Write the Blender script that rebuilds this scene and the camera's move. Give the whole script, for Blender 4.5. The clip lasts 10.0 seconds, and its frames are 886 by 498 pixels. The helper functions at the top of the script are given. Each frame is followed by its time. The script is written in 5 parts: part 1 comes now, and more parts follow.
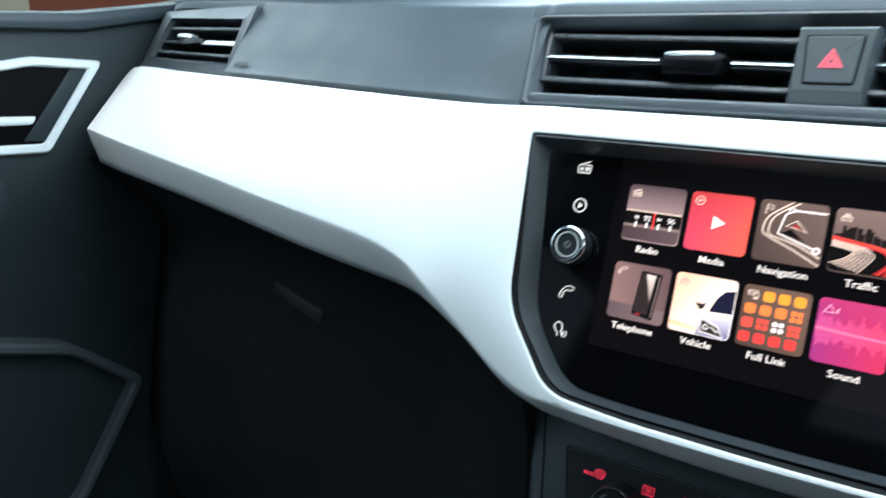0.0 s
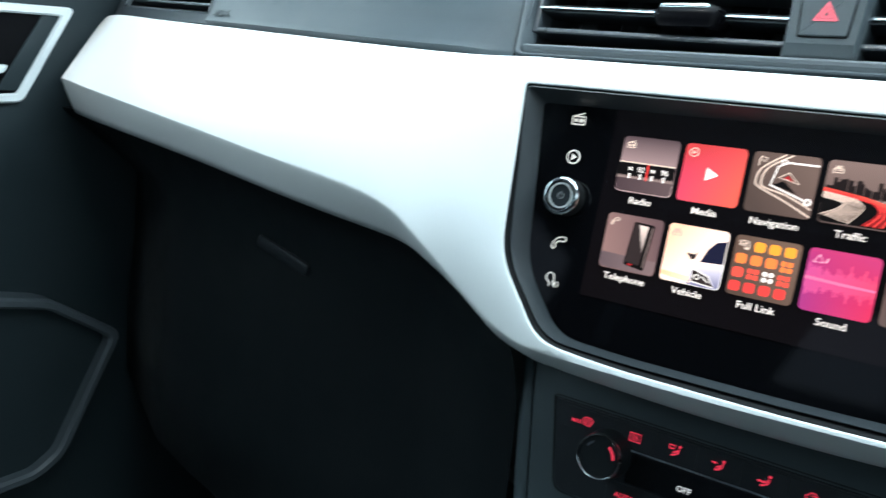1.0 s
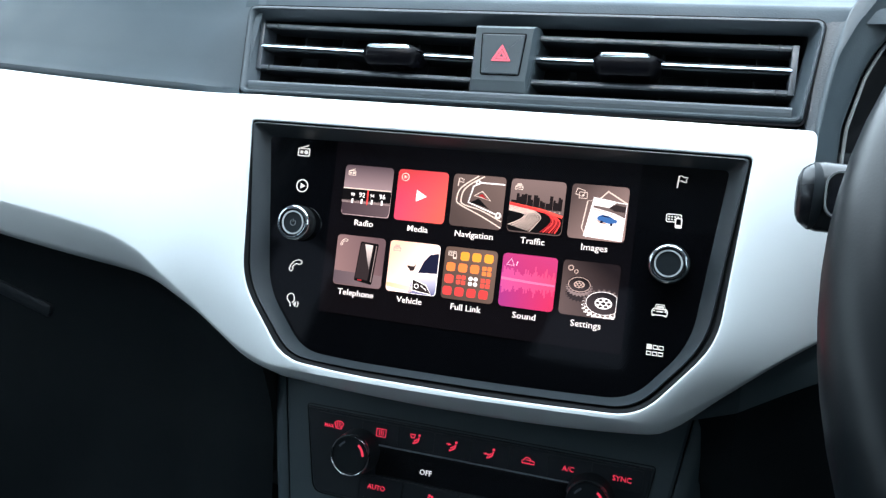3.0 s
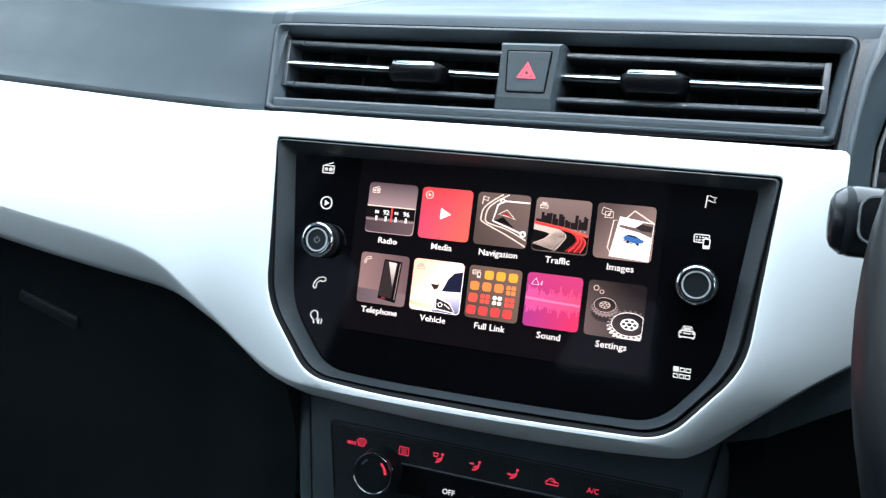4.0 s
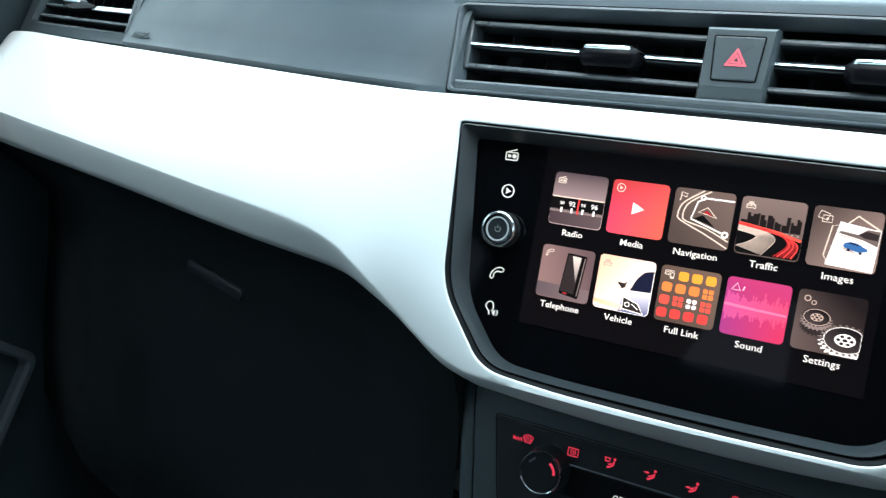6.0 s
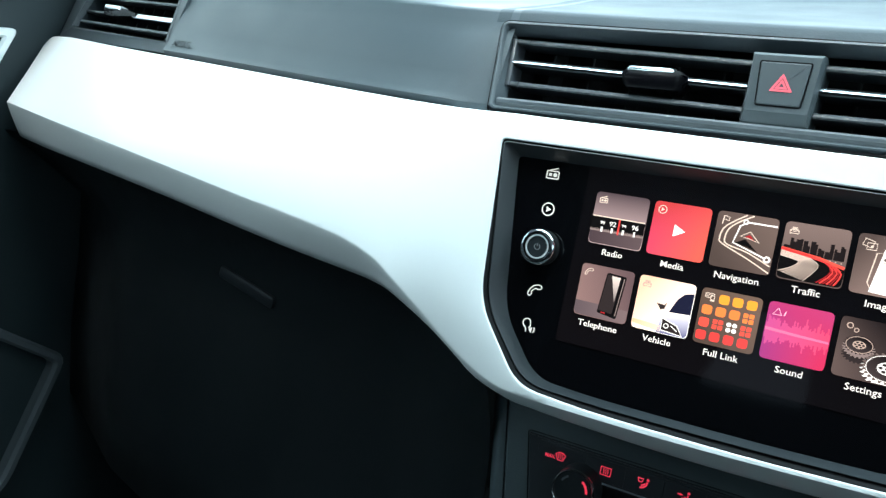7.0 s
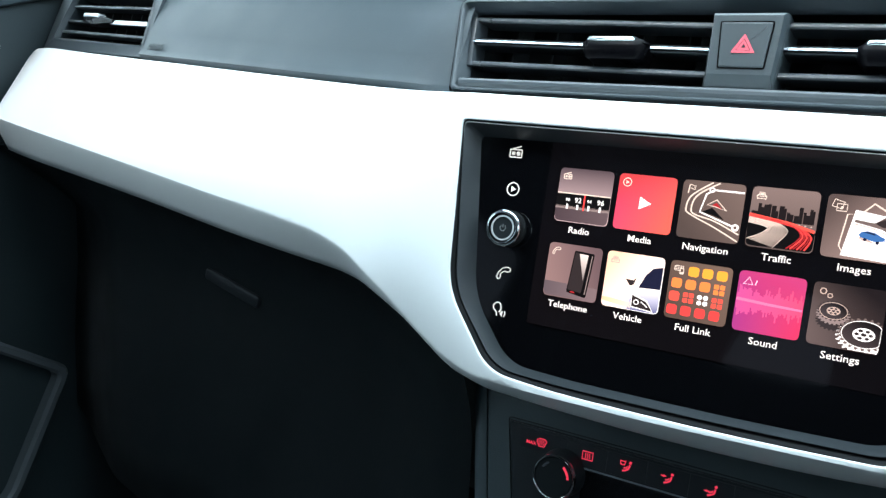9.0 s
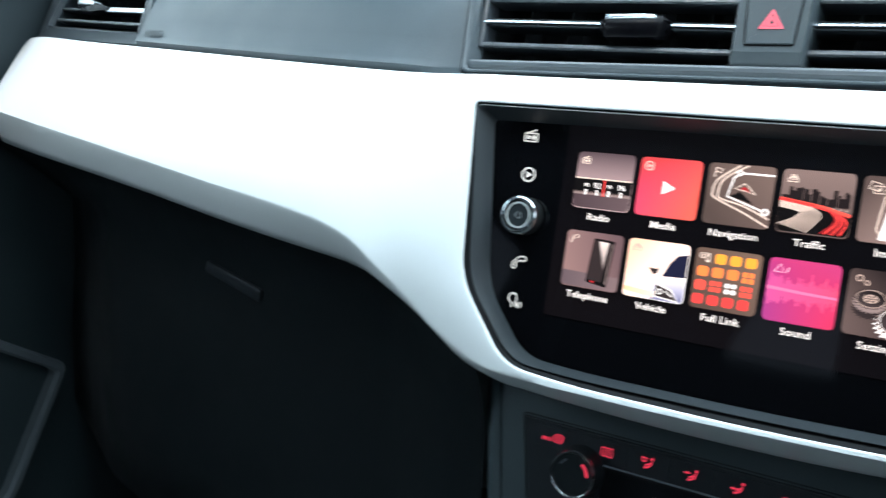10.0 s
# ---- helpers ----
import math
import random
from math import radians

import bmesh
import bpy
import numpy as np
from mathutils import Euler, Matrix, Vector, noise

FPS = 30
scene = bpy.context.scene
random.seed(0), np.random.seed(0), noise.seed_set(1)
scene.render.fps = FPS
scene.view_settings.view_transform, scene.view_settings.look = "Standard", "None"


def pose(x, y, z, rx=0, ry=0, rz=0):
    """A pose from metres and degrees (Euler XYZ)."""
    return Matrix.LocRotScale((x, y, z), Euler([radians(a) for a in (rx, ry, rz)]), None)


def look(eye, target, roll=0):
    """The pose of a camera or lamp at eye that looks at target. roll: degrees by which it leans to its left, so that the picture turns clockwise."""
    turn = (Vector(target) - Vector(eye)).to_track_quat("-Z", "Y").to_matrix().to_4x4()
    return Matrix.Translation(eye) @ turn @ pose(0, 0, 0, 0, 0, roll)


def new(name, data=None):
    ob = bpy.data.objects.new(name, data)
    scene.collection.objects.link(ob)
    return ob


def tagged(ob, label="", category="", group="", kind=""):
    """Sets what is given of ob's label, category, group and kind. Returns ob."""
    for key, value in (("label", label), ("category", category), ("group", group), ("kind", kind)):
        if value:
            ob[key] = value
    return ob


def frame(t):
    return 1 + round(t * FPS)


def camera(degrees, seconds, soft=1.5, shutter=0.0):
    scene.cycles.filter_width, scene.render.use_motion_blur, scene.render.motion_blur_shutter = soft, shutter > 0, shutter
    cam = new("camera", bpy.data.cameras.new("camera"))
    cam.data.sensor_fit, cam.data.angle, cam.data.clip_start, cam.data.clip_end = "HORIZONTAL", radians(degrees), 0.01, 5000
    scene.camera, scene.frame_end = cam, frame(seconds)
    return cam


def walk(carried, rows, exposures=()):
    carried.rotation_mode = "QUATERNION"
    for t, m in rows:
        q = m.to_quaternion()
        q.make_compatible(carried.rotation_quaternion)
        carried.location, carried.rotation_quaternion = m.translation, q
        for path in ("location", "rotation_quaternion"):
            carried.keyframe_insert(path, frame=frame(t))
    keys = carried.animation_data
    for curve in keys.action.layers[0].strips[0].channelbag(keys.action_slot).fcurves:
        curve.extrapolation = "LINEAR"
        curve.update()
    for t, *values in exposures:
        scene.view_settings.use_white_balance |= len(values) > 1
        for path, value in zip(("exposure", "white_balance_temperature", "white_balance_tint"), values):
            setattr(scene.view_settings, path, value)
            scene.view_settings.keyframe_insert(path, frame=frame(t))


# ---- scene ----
cam = camera(58.0, 10.0, soft=1.3, shutter=0.4)
# The dashboard's own frame: x across, y into it, z up the screen, which leans back.
RECLINE = 18.0
DASH = pose(0, 0, 0.62, -RECLINE, 0, 0)
PATH = [
    (0, (0.088, -0.369, -0.018), (-1.092, 1.246, -0.017), 11.0),
    (0.2, (0.078, -0.365, -0.025), (-1.123, 1.234, -0.058), 11.8),
    (0.4, (0.077, -0.362, -0.025), (-1.131, 1.23, -0.099), 12.1),
    (0.5, (0.078, -0.363, -0.026), (-1.123, 1.235, -0.096), 12.7),
    (0.8, (0.074, -0.372, -0.033), (-1.071, 1.266, -0.1), 12.6),
    (1, (0.08, -0.376, -0.026), (-1.024, 1.29, -0.105), 11.5),
    (1.2, (0.094, -0.376, -0.02), (-0.943, 1.333, -0.077), 11.0),
    (1.3, (0.11, -0.373, -0.014), (-0.923, 1.339, -0.066), 10.6),
    (1.5, (0.112, -0.379, -0.011), (-0.809, 1.396, -0.05), 9.5),
    (1.8, (0.118, -0.384, -0.012), (-0.701, 1.44, -0.03), 8.4),
    (2, (0.113, -0.389, -0.01), (-0.619, 1.472, -0.035), 7.5),
    (2.2, (0.116, -0.393, -0.012), (-0.572, 1.484, -0.025), 7.3),
    (2.5, (0.114, -0.402, -0.008), (-0.507, 1.5, -0.025), 6.6),
    (2.7, (0.113, -0.402, -0.011), (-0.488, 1.506, -0.018), 6.5),
    (3.8, (0.113, -0.404, -0.01), (-0.537, 1.487, 0.027), 6.9),
    (4, (0.112, -0.4, -0.005), (-0.554, 1.485, 0.016), 6.9),
    (4.2, (0.112, -0.401, -0.008), (-0.575, 1.477, 0.028), 7.1),
    (4.5, (0.098, -0.402, -0.006), (-0.605, 1.47, -0.001), 7.3),
    (4.8, (0.101, -0.398, -0.006), (-0.661, 1.452, -0.01), 7.9),
    (5, (0.093, -0.402, -0.004), (-0.661, 1.45, -0.02), 8.2),
    (5.2, (0.086, -0.396, -0.013), (-0.719, 1.435, -0.013), 9.0),
    (5.5, (0.076, -0.4, -0.006), (-0.755, 1.419, -0.05), 9.3),
    (5.7, (0.073, -0.399, -0.006), (-0.797, 1.401, -0.063), 9.4),
    (6.8, (0.064, -0.407, 0.0), (-0.892, 1.348, -0.072), 10.7),
    (7, (0.06, -0.409, -0.004), (-0.889, 1.351, -0.054), 11.3),
    (7.2, (0.053, -0.412, -0.001), (-0.878, 1.357, -0.073), 11.1),
    (7.5, (0.052, -0.411, -0.006), (-0.903, 1.345, -0.056), 11.4),
    (7.8, (0.057, -0.403, -0.01), (-0.914, 1.345, -0.056), 11.4),
    (8, (0.064, -0.398, -0.007), (-0.896, 1.356, -0.057), 11.1),
    (8.2, (0.069, -0.401, -0.003), (-0.89, 1.354, -0.053), 10.5),
    (8.5, (0.065, -0.397, -0.006), (-0.91, 1.348, -0.061), 9.6),
    (8.8, (0.083, -0.391, -0.003), (-0.922, 1.338, -0.068), 8.9),
    (9, (0.083, -0.384, -0.005), (-0.916, 1.347, -0.072), 8.3),
    (9.3, (0.079, -0.372, -0.004), (-0.945, 1.344, -0.076), 7.8),
    (9.5, (0.076, -0.376, -0.002), (-0.949, 1.339, -0.094), 7.4),
    (9.8, (0.059, -0.381, -0.006), (-0.964, 1.335, -0.102), 7.5),
    (10, (0.068, -0.372, -0.01), (-0.925, 1.363, -0.088), 8.0),
]
walk(cam, [(t, DASH @ look(eye, target, roll)) for t, eye, target, roll in PATH], [(0, -0.02, 6500, 14), (0.6, -0.01, 6500, 11), (2, 0.04, 6500, 12), (2.5, 0.06, 6430, 17), (4, 0.07, 6430, 18), (5, 0.06, 6430, 18), (5.5, 0.04, 6470, 14), (7, -0.03, 6450, 7), (8, 0.01, 6470, 9), (9, 0.09, 6480, 13), (10, 0.11, 6480, 14)])

# ---- light ----
world = bpy.data.worlds.new("sky")
scene.world = world
world.use_nodes = True
wn = world.node_tree.nodes
sky = wn.new("ShaderNodeTexSky")
sky.sky_type, sky.sun_disc = "NISHITA", False
sky.sun_elevation, sky.sun_rotation = radians(50), radians(200)
wn["Background"].inputs["Strength"].default_value = 0.055
world.node_tree.links.new(sky.outputs["Color"], wn["Background"].inputs["Color"])


def area_lamp(name, m, width, height, watts, colour):
    lamp = bpy.data.lights.new(name, "AREA")
    lamp.shape, lamp.size, lamp.size_y, lamp.energy, lamp.color = "RECTANGLE", width, height, watts, colour
    ob = new(name, lamp)
    ob.matrix_world = m
    return ob


SUN = bpy.data.lights.new("sun", "SUN")
SUN.energy, SUN.angle, SUN.color = 1.0, radians(12), (1.0, 0.97, 0.93)
sun = new("sun", SUN)
sun.matrix_world = look((0.0, 0.0, 5.0), (0.6, 2.2, 0.0))
DAY = (0.715, 0.92, 1.0)
area_lamp("windscreen_light", look((0, 0.10, 1.03), (0, -0.12, 0.62)), 0.80, 0.75, 17.0, DAY)
area_lamp("passenger_window_light", look((-0.82, -0.60, 0.95), (0.0, -0.45, 0.62)), 0.56, 0.34, 1.5, DAY)
area_lamp("passenger_front_window_light", look((-1.12, 0.15, 1.10), (-0.40, 0.10, 0.72)), 0.90, 0.40, 4.2, DAY)
area_lamp("driver_window_light", look((0.735, -0.45, 0.93), (0.0, -0.2, 0.62)), 0.80, 0.34, 3.2, DAY)


# ---- materials ----
def lin(r, g, b):
    return tuple((c / 12.92 if c <= 0.04045 else ((c + 0.055) / 1.055) ** 2.4) for c in (r / 255, g / 255, b / 255)) + (1.0,)


def material(name, colour, rough, metal=0.0, grain=0.0, grain_size=0.001, bump=0.0, vary=0.12, coat=0.0, spec=0.5, emit=None, power=0.0):
    """A surface with fine grain (relief and roughness) and broad, faint unevenness of colour."""
    m = bpy.data.materials.new(name)
    m.use_nodes = True
    nodes, links = m.node_tree.nodes, m.node_tree.links
    b = nodes["Principled BSDF"]
    b.inputs["Base Color"].default_value = (*colour[:3], 1)
    b.inputs["Roughness"].default_value, b.inputs["Metallic"].default_value = rough, metal
    b.inputs["Coat Weight"].default_value, b.inputs["Specular IOR Level"].default_value = coat, spec
    b.inputs["Coat Roughness"].default_value = 0.15
    if emit:
        b.inputs["Emission Color"].default_value = (*emit[:3], 1)
        b.inputs["Emission Strength"].default_value = power
    where = nodes.new("ShaderNodeTexCoord")
    if vary:
        broad = nodes.new("ShaderNodeTexNoise")
        broad.inputs["Scale"].default_value, broad.inputs["Detail"].default_value = 14.0, 6.0
        links.new(where.outputs["Object"], broad.inputs["Vector"])
        mix = nodes.new("ShaderNodeMix")
        mix.data_type, mix.blend_type = "RGBA", "MIX"
        mix.inputs["A"].default_value = tuple(c * (1 - vary) for c in colour[:3]) + (1,)
        mix.inputs["B"].default_value = tuple(min(1, c * (1 + vary)) for c in colour[:3]) + (1,)
        links.new(broad.outputs["Fac"], mix.inputs["Factor"])
        links.new(mix.outputs["Result"], b.inputs["Base Color"])
        wear = nodes.new("ShaderNodeMapRange")
        wear.inputs["From Min"].default_value, wear.inputs["From Max"].default_value = 0.3, 0.7
        wear.inputs["To Min"].default_value, wear.inputs["To Max"].default_value = max(0.02, rough * 0.85), min(1, rough * 1.15)
        links.new(broad.outputs["Fac"], wear.inputs["Value"])
        links.new(wear.outputs["Result"], b.inputs["Roughness"])
    if bump:
        fine = nodes.new("ShaderNodeTexVoronoi" if grain else "ShaderNodeTexNoise")
        fine.inputs["Scale"].default_value = 1.0 / grain_size
        links.new(where.outputs["Object"], fine.inputs["Vector"])
        relief = nodes.new("ShaderNodeBump")
        relief.inputs["Strength"].default_value, relief.inputs["Distance"].default_value = bump, grain_size * 0.3
        links.new(fine.outputs[0], relief.inputs["Height"])
        links.new(relief.outputs["Normal"], b.inputs["Normal"])
    return m


TRIM = material("satin_white_trim", (0.84, 0.875, 0.88), 0.42, metal=0.0, bump=0.04, grain_size=0.0006, vary=0.02, coat=0.08, spec=0.4)
PAD = material("grained_dash_plastic", (0.035, 0.050, 0.059), 0.46, grain=1, bump=0.09, grain_size=0.0010, vary=0.10, spec=0.42)
COARSE = material("coarse_grained_plastic", (0.026, 0.033, 0.039), 0.50, grain=1, bump=0.40, grain_size=0.0011, vary=0.12)
DASH_TOP = material("soft_dash_top", (0.034, 0.048, 0.058), 0.62, grain=1, bump=0.16, grain_size=0.0011, vary=0.12, spec=0.28)
HOUSING = material("matt_charcoal_housing", (0.042, 0.055, 0.062), 0.48, bump=0.06, grain_size=0.0008, vary=0.08)
DOOR = material("charcoal_door_plastic", (0.0195, 0.030, 0.0345), 0.55, grain=1, bump=0.25, grain_size=0.0013, vary=0.15, spec=0.3)
POCKET_RIM = material("satin_grey_pocket_rim", (0.070, 0.084, 0.094), 0.45, bump=0.06, grain_size=0.0010, vary=0.08)
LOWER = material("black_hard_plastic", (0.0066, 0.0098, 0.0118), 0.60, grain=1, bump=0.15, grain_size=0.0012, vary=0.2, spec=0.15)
CONSOLE = material("charcoal_console_plastic", (0.041, 0.060, 0.069), 0.50, grain=1, bump=0.12, grain_size=0.0010, vary=0.15)
FRAME = material("satin_charcoal_frame", (0.033, 0.044, 0.052), 0.42, bump=0.06, grain_size=0.0008, vary=0.08)
SLAT = material("charcoal_slat", (0.042, 0.050, 0.058), 0.42, bump=0.05, grain_size=0.0008, vary=0.08)
DUCT = material("black_duct", (0.026, 0.029, 0.033), 0.75, vary=0.2, spec=0.2)
VANE = material("black_vane", (0.034, 0.038, 0.042), 0.6, vary=0.2, spec=0.25)
CHROME = material("chrome", (0.58, 0.63, 0.67), 0.20, metal=1.0, vary=0.03)
# Lighter than CHROME: the side vent's gleam is put into the colour.
LIT_CHROME = material("lit_chrome", (0.80, 0.83, 0.86), 0.34, metal=0.55, vary=0.03)
LATCH = material("satin_dark_latch", (0.0105, 0.0145, 0.019), 0.45, vary=0.1)
GLOSS = material("gloss_black_plastic", (0.009, 0.010, 0.012), 0.09, vary=0.1)
GLASS_BLACK = material("black_screen_glass", (0.0024, 0.0026, 0.0034), 0.06, vary=0.0, spec=0.30)
BEZEL = material("charcoal_bezel", (0.030, 0.037, 0.042), 0.42, bump=0.05, grain_size=0.0007, vary=0.08)
TABBLACK = material("satin_black_tab", (0.003, 0.003, 0.004), 0.30, vary=0.1, spec=0.06)
KNOB_CHROME = material("knob_chrome", (0.62, 0.65, 0.67), 0.10, metal=1.0, vary=0.03)
RING_GREY = material("light_grey_ring", (0.46, 0.48, 0.48), 0.3, vary=0.0)
STALK = material("satin_black_stalk", (0.006, 0.007, 0.009), 0.26, vary=0.1, spec=0.35)
KNOB = material("black_knob", (0.016, 0.020, 0.023), 0.46, vary=0.1, spec=0.10)
RUBBER = material("black_rubber", (0.009, 0.010, 0.011), 0.75, vary=0.1, spec=0.25)
LEATHER = material("black_leather", (0.0032, 0.0050, 0.0062), 0.33, grain=1, bump=0.04, grain_size=0.0008, vary=0.15, spec=0.22)
CARPET = material("dark_carpet", (0.105, 0.122, 0.126), 0.95, bump=0.8, grain_size=0.002, vary=0.3)
CLOTH = material("grey_headlining", (0.42, 0.42, 0.41), 0.95, bump=0.4, grain_size=0.0015, vary=0.08)
BUTTON = material("soft_black_button", (0.018, 0.023, 0.028), 0.45, bump=0.04, grain_size=0.0008, vary=0.1, spec=0.35)
RED_INK = material("red_button_light", (0.25, 0.02, 0.04), 0.4, vary=0.0, emit=lin(236, 60, 84), power=0.85)
WHITE_INK = material("white_button_light", (0.6, 0.6, 0.6), 0.4, vary=0.0, emit=lin(235, 238, 238), power=0.8)
HAZARD_RED = material("hazard_red", (0.62, 0.10, 0.13), 0.4, vary=0.0, emit=lin(230, 72, 88), power=0.45)
ICON_WHITE = material("backlit_icon", (0.5, 0.5, 0.48), 0.4, vary=0.0, emit=lin(226, 222, 212), power=0.75)
ICON_HALO = material("knob_ring_grey", (0.18, 0.19, 0.19), 0.3, vary=0.0)
EMBOSS = material("embossed_mark", (0.022, 0.030, 0.034), 0.5, vary=0.0)
COOL_MARK = material("dim_knob_mark", (0.08, 0.10, 0.12), 0.4, vary=0.0)
GLASS = bpy.data.materials.new("window_glass")
GLASS.use_nodes = True
gb = GLASS.node_tree.nodes["Principled BSDF"]
gb.inputs["Base Color"].default_value, gb.inputs["Roughness"].default_value = (0.93, 0.97, 0.96, 1), 0.0
gb.inputs["Transmission Weight"].default_value, gb.inputs["IOR"].default_value = 1.0, 1.02
ASPHALT = material("asphalt", (0.05, 0.05, 0.05), 0.9, bump=0.5, grain_size=0.01, vary=0.25)
BRICK_RED = material("red_brick_far", (0.40, 0.13, 0.07), 0.85, bump=0.3, grain_size=0.05, vary=0.3)


def ui(name, a, b=None, turn=0.0, power=1.54, c=None, turn_c=90.0, sharp=1.6):
    """What a lit screen shows: a colour, a smooth run from a to b along the turned picture, and a third colour c towards one edge."""
    m = bpy.data.materials.new(name)
    m.use_nodes = True
    nodes, links = m.node_tree.nodes, m.node_tree.links
    p = nodes["Principled BSDF"]
    p.inputs["Base Color"].default_value = (0.0024, 0.0026, 0.0034, 1)
    p.inputs["Roughness"].default_value = 0.05
    p.inputs["Specular IOR Level"].default_value = 0.30
    p.inputs["Emission Strength"].default_value = power
    p.inputs["Emission Color"].default_value = a
    if not b:
        return m
    where, middle = nodes.new("ShaderNodeTexCoord"), nodes.new("ShaderNodeMapping")
    middle.inputs["Location"].default_value = (-0.5, 0, -0.5)
    links.new(where.outputs["Generated"], middle.inputs["Vector"])

    def along(angle):
        second, split = nodes.new("ShaderNodeMapping"), nodes.new("ShaderNodeSeparateXYZ")
        second.inputs["Rotation"].default_value = (0, radians(angle), 0)
        second.inputs["Location"].default_value = (0.5, 0, 0)
        links.new(middle.outputs["Vector"], second.inputs["Vector"])
        links.new(second.outputs["Vector"], split.inputs["Vector"])
        return split.outputs["X"]

    ramp = nodes.new("ShaderNodeMix")
    ramp.data_type = "RGBA"
    ramp.inputs["A"].default_value, ramp.inputs["B"].default_value = a, b
    links.new(along(turn), ramp.inputs["Factor"])
    out = ramp.outputs["Result"]
    if c:
        curve, over = nodes.new("ShaderNodeMath"), nodes.new("ShaderNodeMix")
        curve.operation = "POWER"
        curve.use_clamp = True
        curve.inputs[1].default_value = sharp
        links.new(along(turn_c), curve.inputs[0])
        over.data_type = "RGBA"
        over.inputs["B"].default_value = c
        links.new(curve.outputs[0], over.inputs["Factor"])
        links.new(out, over.inputs["A"])
        out = over.outputs["Result"]
    links.new(out, p.inputs["Emission Color"])
    return m


UI_BACK = ui("screen_back", lin(10, 7, 8), lin(3, 3, 4), 70)
UI_BLACK = ui("screen_black", lin(14, 12, 12))
UI_DARK = ui("screen_dark", lin(48, 40, 40))
UI_TEXT = ui("screen_text", lin(250, 244, 238))
UI_WHITE = ui("screen_white", lin(250, 246, 242))
UI_CREAM = ui("screen_cream", lin(225, 205, 190))
UI_PALE = ui("screen_pale", lin(190, 165, 152))
UI_GREY = ui("screen_grey", lin(110, 95, 90))
UI_MID = ui("screen_mid", lin(140, 122, 118))
UI_RED = ui("screen_red", lin(240, 70, 66))
UI_DEEP_RED = ui("screen_deep_red", lin(170, 40, 44))
UI_ORANGE = ui("screen_orange", lin(255, 165, 60))
UI_AMBER = ui("screen_amber", lin(255, 135, 70))
UI_CORAL = ui("screen_coral", lin(250, 86, 72))
UI_BLUE = ui("screen_blue", lin(58, 104, 160))
UI_NAVY = ui("screen_navy", lin(28, 30, 52))
UI_STEEL = ui("screen_steel", lin(110, 112, 150), lin(225, 222, 235), 100)
UI_PINK = ui("screen_pink", lin(238, 116, 158))
UI_GLOW = ui("screen_glow", lin(255, 190, 215))
T_RADIO = ui("tile_radio", lin(205, 176, 175), lin(82, 68, 72), 90)
T_RADIO_LOW = ui("tile_radio_low", lin(74, 60, 64), lin(96, 80, 82), 0)
T_MEDIA = ui("tile_media", lin(214, 68, 102), lin(238, 96, 82), -15, c=lin(200, 66, 68), turn_c=110, sharp=2.4)
T_NAV = ui("tile_nav", lin(80, 67, 62), lin(110, 92, 85), 40)
T_TRAFFIC = ui("tile_traffic", lin(92, 78, 74), lin(128, 108, 102), 90)
T_IMAGES = ui("tile_images", lin(84, 70, 66), lin(150, 126, 118), -40)
T_TEL = ui("tile_telephone", lin(142, 112, 108), lin(104, 82, 84), 20)
T_TEL_LOW = ui("tile_telephone_low", lin(96, 82, 86), lin(124, 104, 104), 0)
T_VEH = ui("tile_vehicle", lin(252, 206, 174), lin(255, 252, 250), -35)
T_LINK = ui("tile_link", lin(84, 68, 60), lin(112, 90, 78), 40)
T_SOUND = ui("tile_sound", lin(160, 56, 124), lin(208, 50, 88), 0, c=lin(190, 60, 112), turn_c=70, sharp=2.0)
T_SET = ui("tile_settings", lin(96, 80, 76), lin(58, 47, 46), 0, c=lin(30, 24, 25), turn_c=60, sharp=1.4)


# ---- helpers for building ----
ORIGIN = {}


def thing(name, origin, label, category, group="", kind="", m=None):
    """An Empty at a thing's base, in the dashboard's frame (or in the frame m)."""
    ob = new(name)
    ob.empty_display_size = 0.03
    ob.matrix_world = (DASH if m is None else m) @ Matrix.Translation(origin)
    ORIGIN[ob.name] = Vector(origin)
    return tagged(ob, label, category, group, kind)


def finish(bm, mat, sharp=32):
    bmesh.ops.recalc_face_normals(bm, faces=bm.faces)
    for f in bm.faces:
        f.smooth = True
    for e in bm.edges:
        e.smooth = len(e.link_faces) == 2 and not e.seam and e.calc_face_angle(0) < radians(sharp)
    me = bpy.data.meshes.new("mesh")
    bm.to_mesh(me)
    bm.free()
    me.materials.append(mat)
    return me


def part(name, bm, mat, parent, label="", sharp=32):
    o = ORIGIN[parent.name]
    bmesh.ops.translate(bm, verts=bm.verts, vec=-o)
    ob = new(name, finish(bm, mat, sharp))
    ob.parent = parent
    ORIGIN[ob.name] = o
    return tagged(ob, label)


def solid(name, bm, mat, label, category, kind="", m=None, sharp=32):
    ob = new(name, finish(bm, mat, sharp))
    ob.matrix_world = DASH if m is None else m
    return tagged(ob, label, category, "", kind)


def loft(bm, rings, closed=True, caps=True):
    rows = [[bm.verts.new(p) for p in ring] for ring in rings]
    n = len(rows[0])
    for a, b in zip(rows, rows[1:]):
        for k in range(n if closed else n - 1):
            bm.faces.new((a[k], a[(k + 1) % n], b[(k + 1) % n], b[k]))
    if caps and closed:
        bm.faces.new(rows[0])
        bm.faces.new(rows[-1])
    return rows


